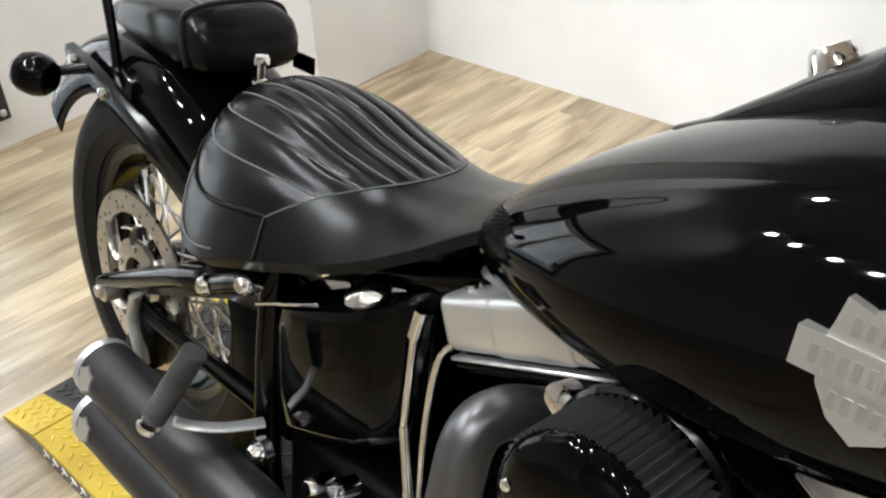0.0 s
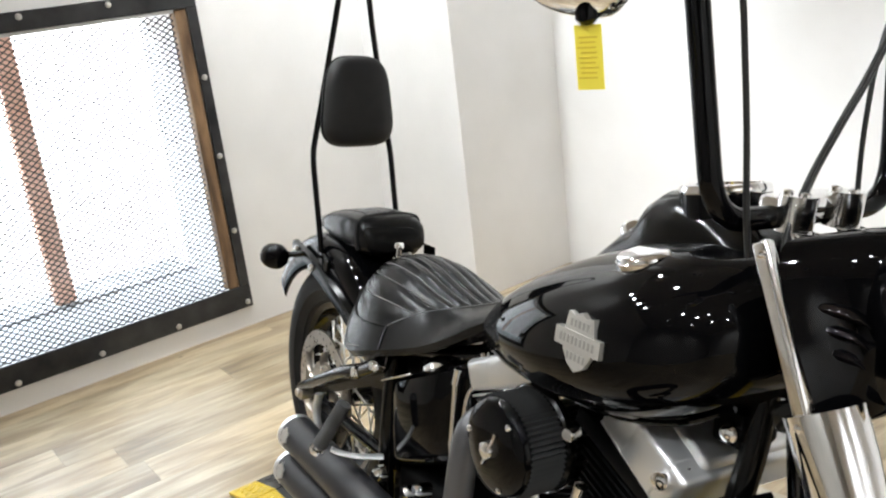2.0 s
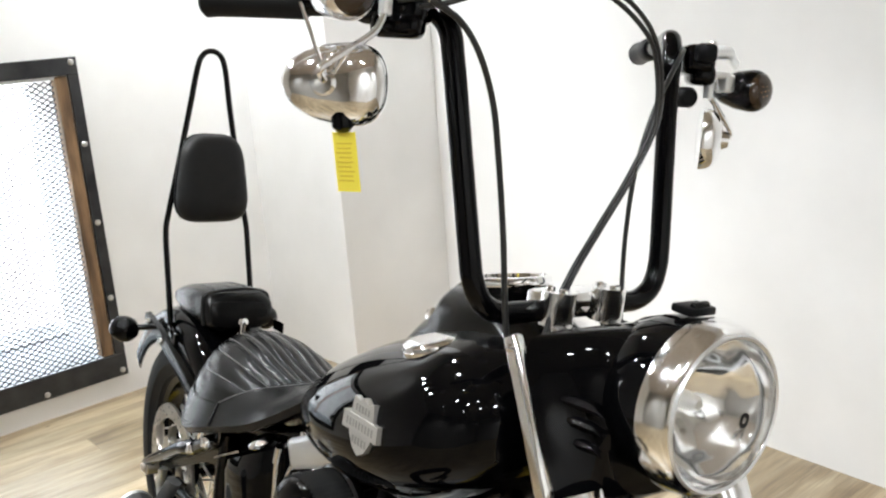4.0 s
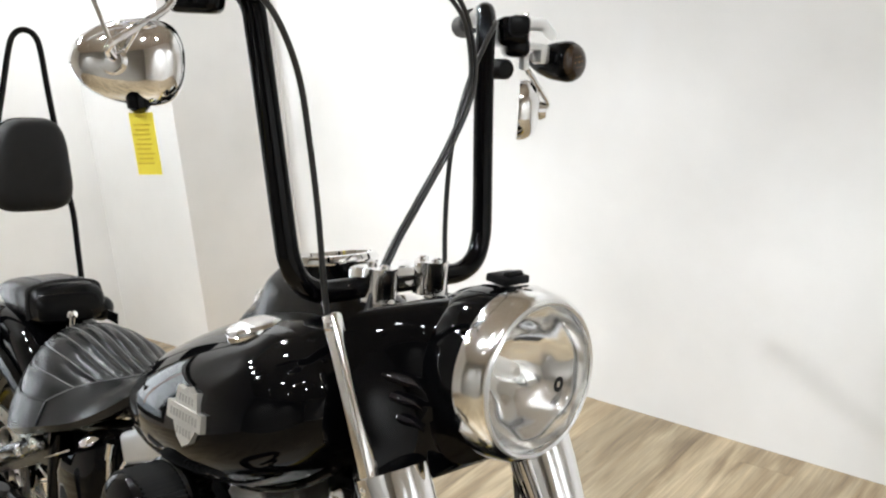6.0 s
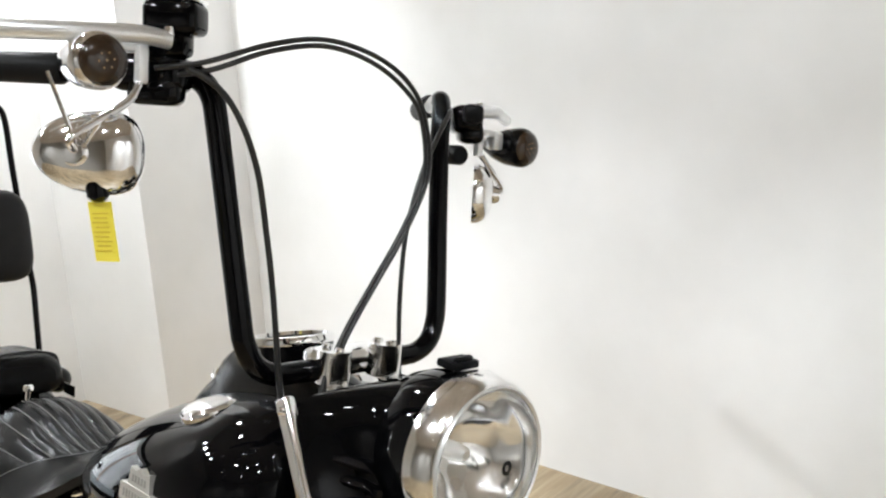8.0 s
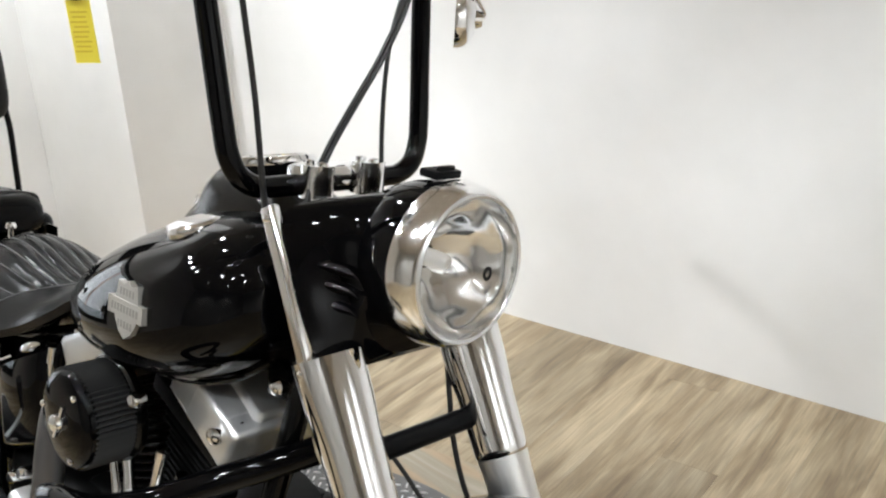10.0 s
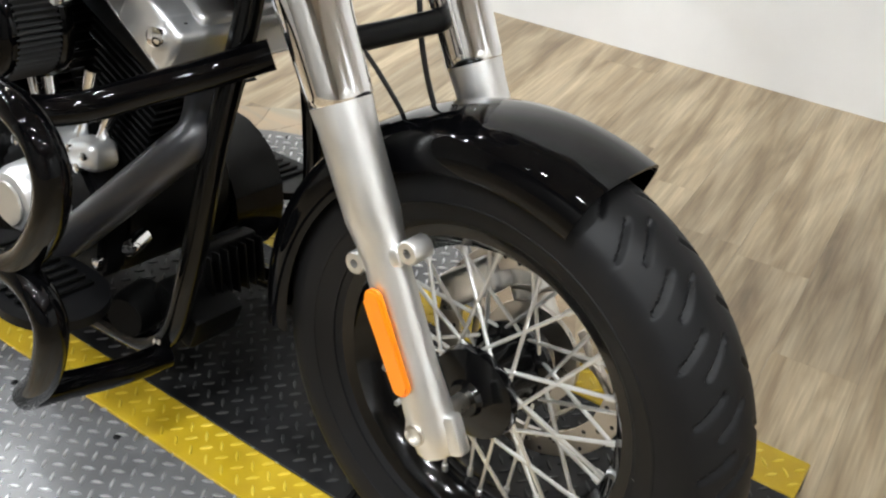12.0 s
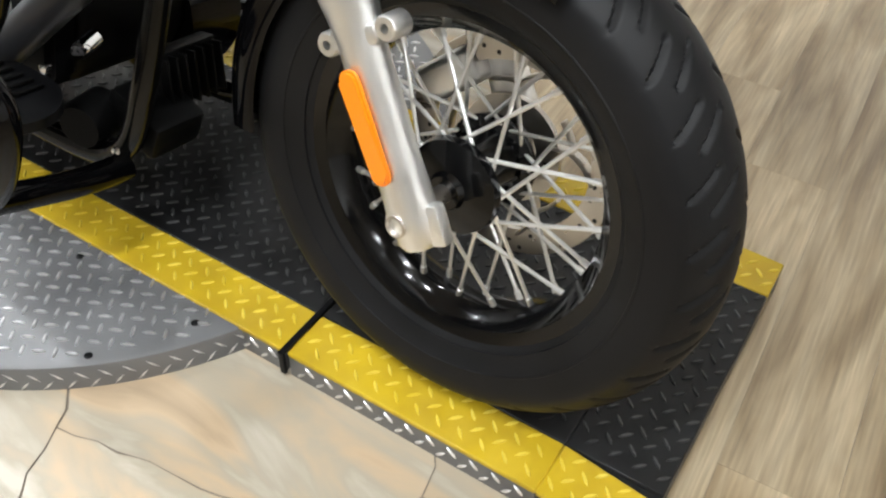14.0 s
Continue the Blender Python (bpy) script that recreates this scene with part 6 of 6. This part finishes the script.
l.new(rr.outputs[0], p.inputs["Roughness"])
bp = n.new("ShaderNodeBump")
bp.inputs["Strength"].default_value, bp.inputs["Distance"].default_value = 0.2, 0.001
l.new(fine.outputs["Fac"], bp.inputs["Height"])
l.new(bp.outputs[0], p.inputs["Normal"])

STONE = bpy.data.materials.new("printed_sandstone")
STONE.use_nodes = True
n, l = STONE.node_tree.nodes, STONE.node_tree.links
p = n["Principled BSDF"]
oi, tc = n.new("ShaderNodeObjectInfo"), n.new("ShaderNodeTexCoord")
tx = n.new("ShaderNodeTexNoise")
tx.inputs["Scale"].default_value, tx.inputs["Detail"].default_value, tx.inputs["Distortion"].default_value = 2.6, 9, 1.1
mp = n.new("ShaderNodeMapping")
mp.inputs["Scale"].default_value = (0.8, 3.4, 1)
mp.inputs["Rotation"].default_value = (0, 0, 0.6)
l.new(tc.outputs["Object"], mp.inputs[0])
l.new(mp.outputs[0], tx.inputs["Vector"])
ramp = n.new("ShaderNodeValToRGB")
cr = ramp.color_ramp
cr.elements[0].position, cr.elements[0].color = 0.3, (0.25, 0.19, 0.125, 1)
cr.elements[1].position, cr.elements[1].color = 0.68, (0.5, 0.455, 0.38, 1)
e = cr.elements.new(0.45)
e.color = (0.46, 0.345, 0.225, 1)
e = cr.elements.new(0.56)
e.color = (0.36, 0.315, 0.24, 1)
l.new(tx.outputs["Fac"], ramp.inputs[0])
hsv = n.new("ShaderNodeHueSaturation")
mr = n.new("ShaderNodeMapRange")
mr.inputs["To Min"].default_value, mr.inputs["To Max"].default_value = 0.8, 1.15
l.new(oi.outputs["Random"], mr.inputs[0])
l.new(mr.outputs[0], hsv.inputs["Value"])
l.new(ramp.outputs[0], hsv.inputs["Color"])
l.new(hsv.outputs[0], p.inputs["Base Color"])
p.inputs["Roughness"].default_value = 0.4
GROUT = mat("brown_floor_joint", (0.2, 0.165, 0.125), 0.8, vary=((0.13, 0.108, 0.082), (0.27, 0.225, 0.175), 20))

STONE_C, STONE_R = Vector((0.82, 0.045)), 0.79


def on_stone(x, y):
    """The flagstones ring the turntable and run out to the near side."""
    d = math.hypot(x - STONE_C.x, y - STONE_C.y)
    near = y - STONE_C.y < 0.084 * (x - STONE_C.x) - 0.2
    return d < STONE_R or (near and d < 1.16 and x > 0.12)


bm = block(B(), ROOM @ Matrix.Translation(((U_W + U_END) / 2, (V_NEAR + V_R) / 2, FLOOR_Z - 0.053)), (U_END - U_W + 1.0, V_R - V_NEAR + 0.6, 0.1))
floor = tagged(part("floor", bm, GROUT, smooth=False), "washed oak vinyl plank showroom floor", "floor", kind="structure")
PLANK_W, PLANK_L = 0.152, 1.22
bm = block(B(), Matrix.Translation((0, 0, -0.0015)), (PLANK_W - 0.0006, PLANK_L - 0.0006, 0.003))
pm = bpy.data.meshes.new("plank")
bm.to_mesh(pm)
bm.free()
pm.materials.append(WOOD)
rnd = random.Random(4)
PLANK_V1 = 1.78
u = U_W - 0.5 + PLANK_W / 2
while u < U_END + 0.05:
    v = PLANK_V1 + PLANK_L * (0.5 - rnd.random())
    while v > V_NEAR - PLANK_L / 2:
        lo, hi = max(v - PLANK_L / 2, V_NEAR), min(v + PLANK_L / 2, PLANK_V1)
        if hi - lo > 0.02:
            data = pm
            if hi - lo < PLANK_L - 0.001:
                bm = block(B(), Matrix.Translation((0, 0, -0.0015)), (PLANK_W - 0.0006, hi - lo - 0.0006, 0.003))
                data = bpy.data.meshes.new("plank")
                bm.to_mesh(data)
                bm.free()
                data.materials.append(WOOD)
            ob = new("plank", data)
            ob.matrix_world = ROOM @ Matrix.Translation((u, (lo + hi) / 2, FLOOR_Z))
            ob.parent = floor
        v -= PLANK_L
    u += PLANK_W
# flagstones: a few cuts through the stone area, each cell shrunk from its joint
stone_bed = B()
ring = []
for k in range(160):
    a = 2 * math.pi * k / 160
    r = 1.3
    while r > 0.3 and not on_stone(STONE_C.x + r * math.cos(a), STONE_C.y + r * math.sin(a)):
        r -= 0.01
    ring.append(Vector((STONE_C.x + r * math.cos(a), STONE_C.y + r * math.sin(a), FLOOR_Z + 0.0015)))
f = stone_bed.faces.new([stone_bed.verts.new(q) for q in ring])
bed = part("stone_bed", stone_bed, GROUT, floor, "dark printed joint lines between flagstones", smooth=False)
seeds = [Vector((STONE_C.x + rnd.uniform(-1.2, 1.2), STONE_C.y + rnd.uniform(-1.2, 0.85))) for k in range(40)]
for s in seeds:
    cell = [q.to_2d() for q in ring]
    for o in seeds:
        if o is s:
            continue
        mid, nrm = (s + o) / 2, (o - s).normalized()
        mid = mid - nrm * 0.0012
        out = []
        for k in range(len(cell)):
            a, b = cell[k], cell[(k + 1) % len(cell)]
            da, db = (a - mid).dot(nrm), (b - mid).dot(nrm)
            if da <= 0:
                out.append(a)
            if (da < 0) != (db < 0):
                out.append(a + (b - a) * (da / (da - db)))
        cell = out
        if len(cell) < 3:
            break
    if len(cell) < 3:
        continue
    fine_cell = []
    for k in range(len(cell)):
        a, b = cell[k], cell[(k + 1) % len(cell)]
        m_ = max(1, int((b - a).length / 0.03))
        for q in range(m_):
            c = a + (b - a) * (q / m_)
            w = Vector((noise.noise((c.x * 22, c.y * 22, 3)), noise.noise((c.x * 22, c.y * 22, 9)))) * 0.018
            fine_cell.append(c + (w if 0 < q else w * 0.5))
    bm = B()
    bm.faces.new([bm.verts.new((c.x, c.y, FLOOR_Z + 0.004)) for c in fine_cell])
    part("flagstone", bm, STONE, bed, smooth=False)
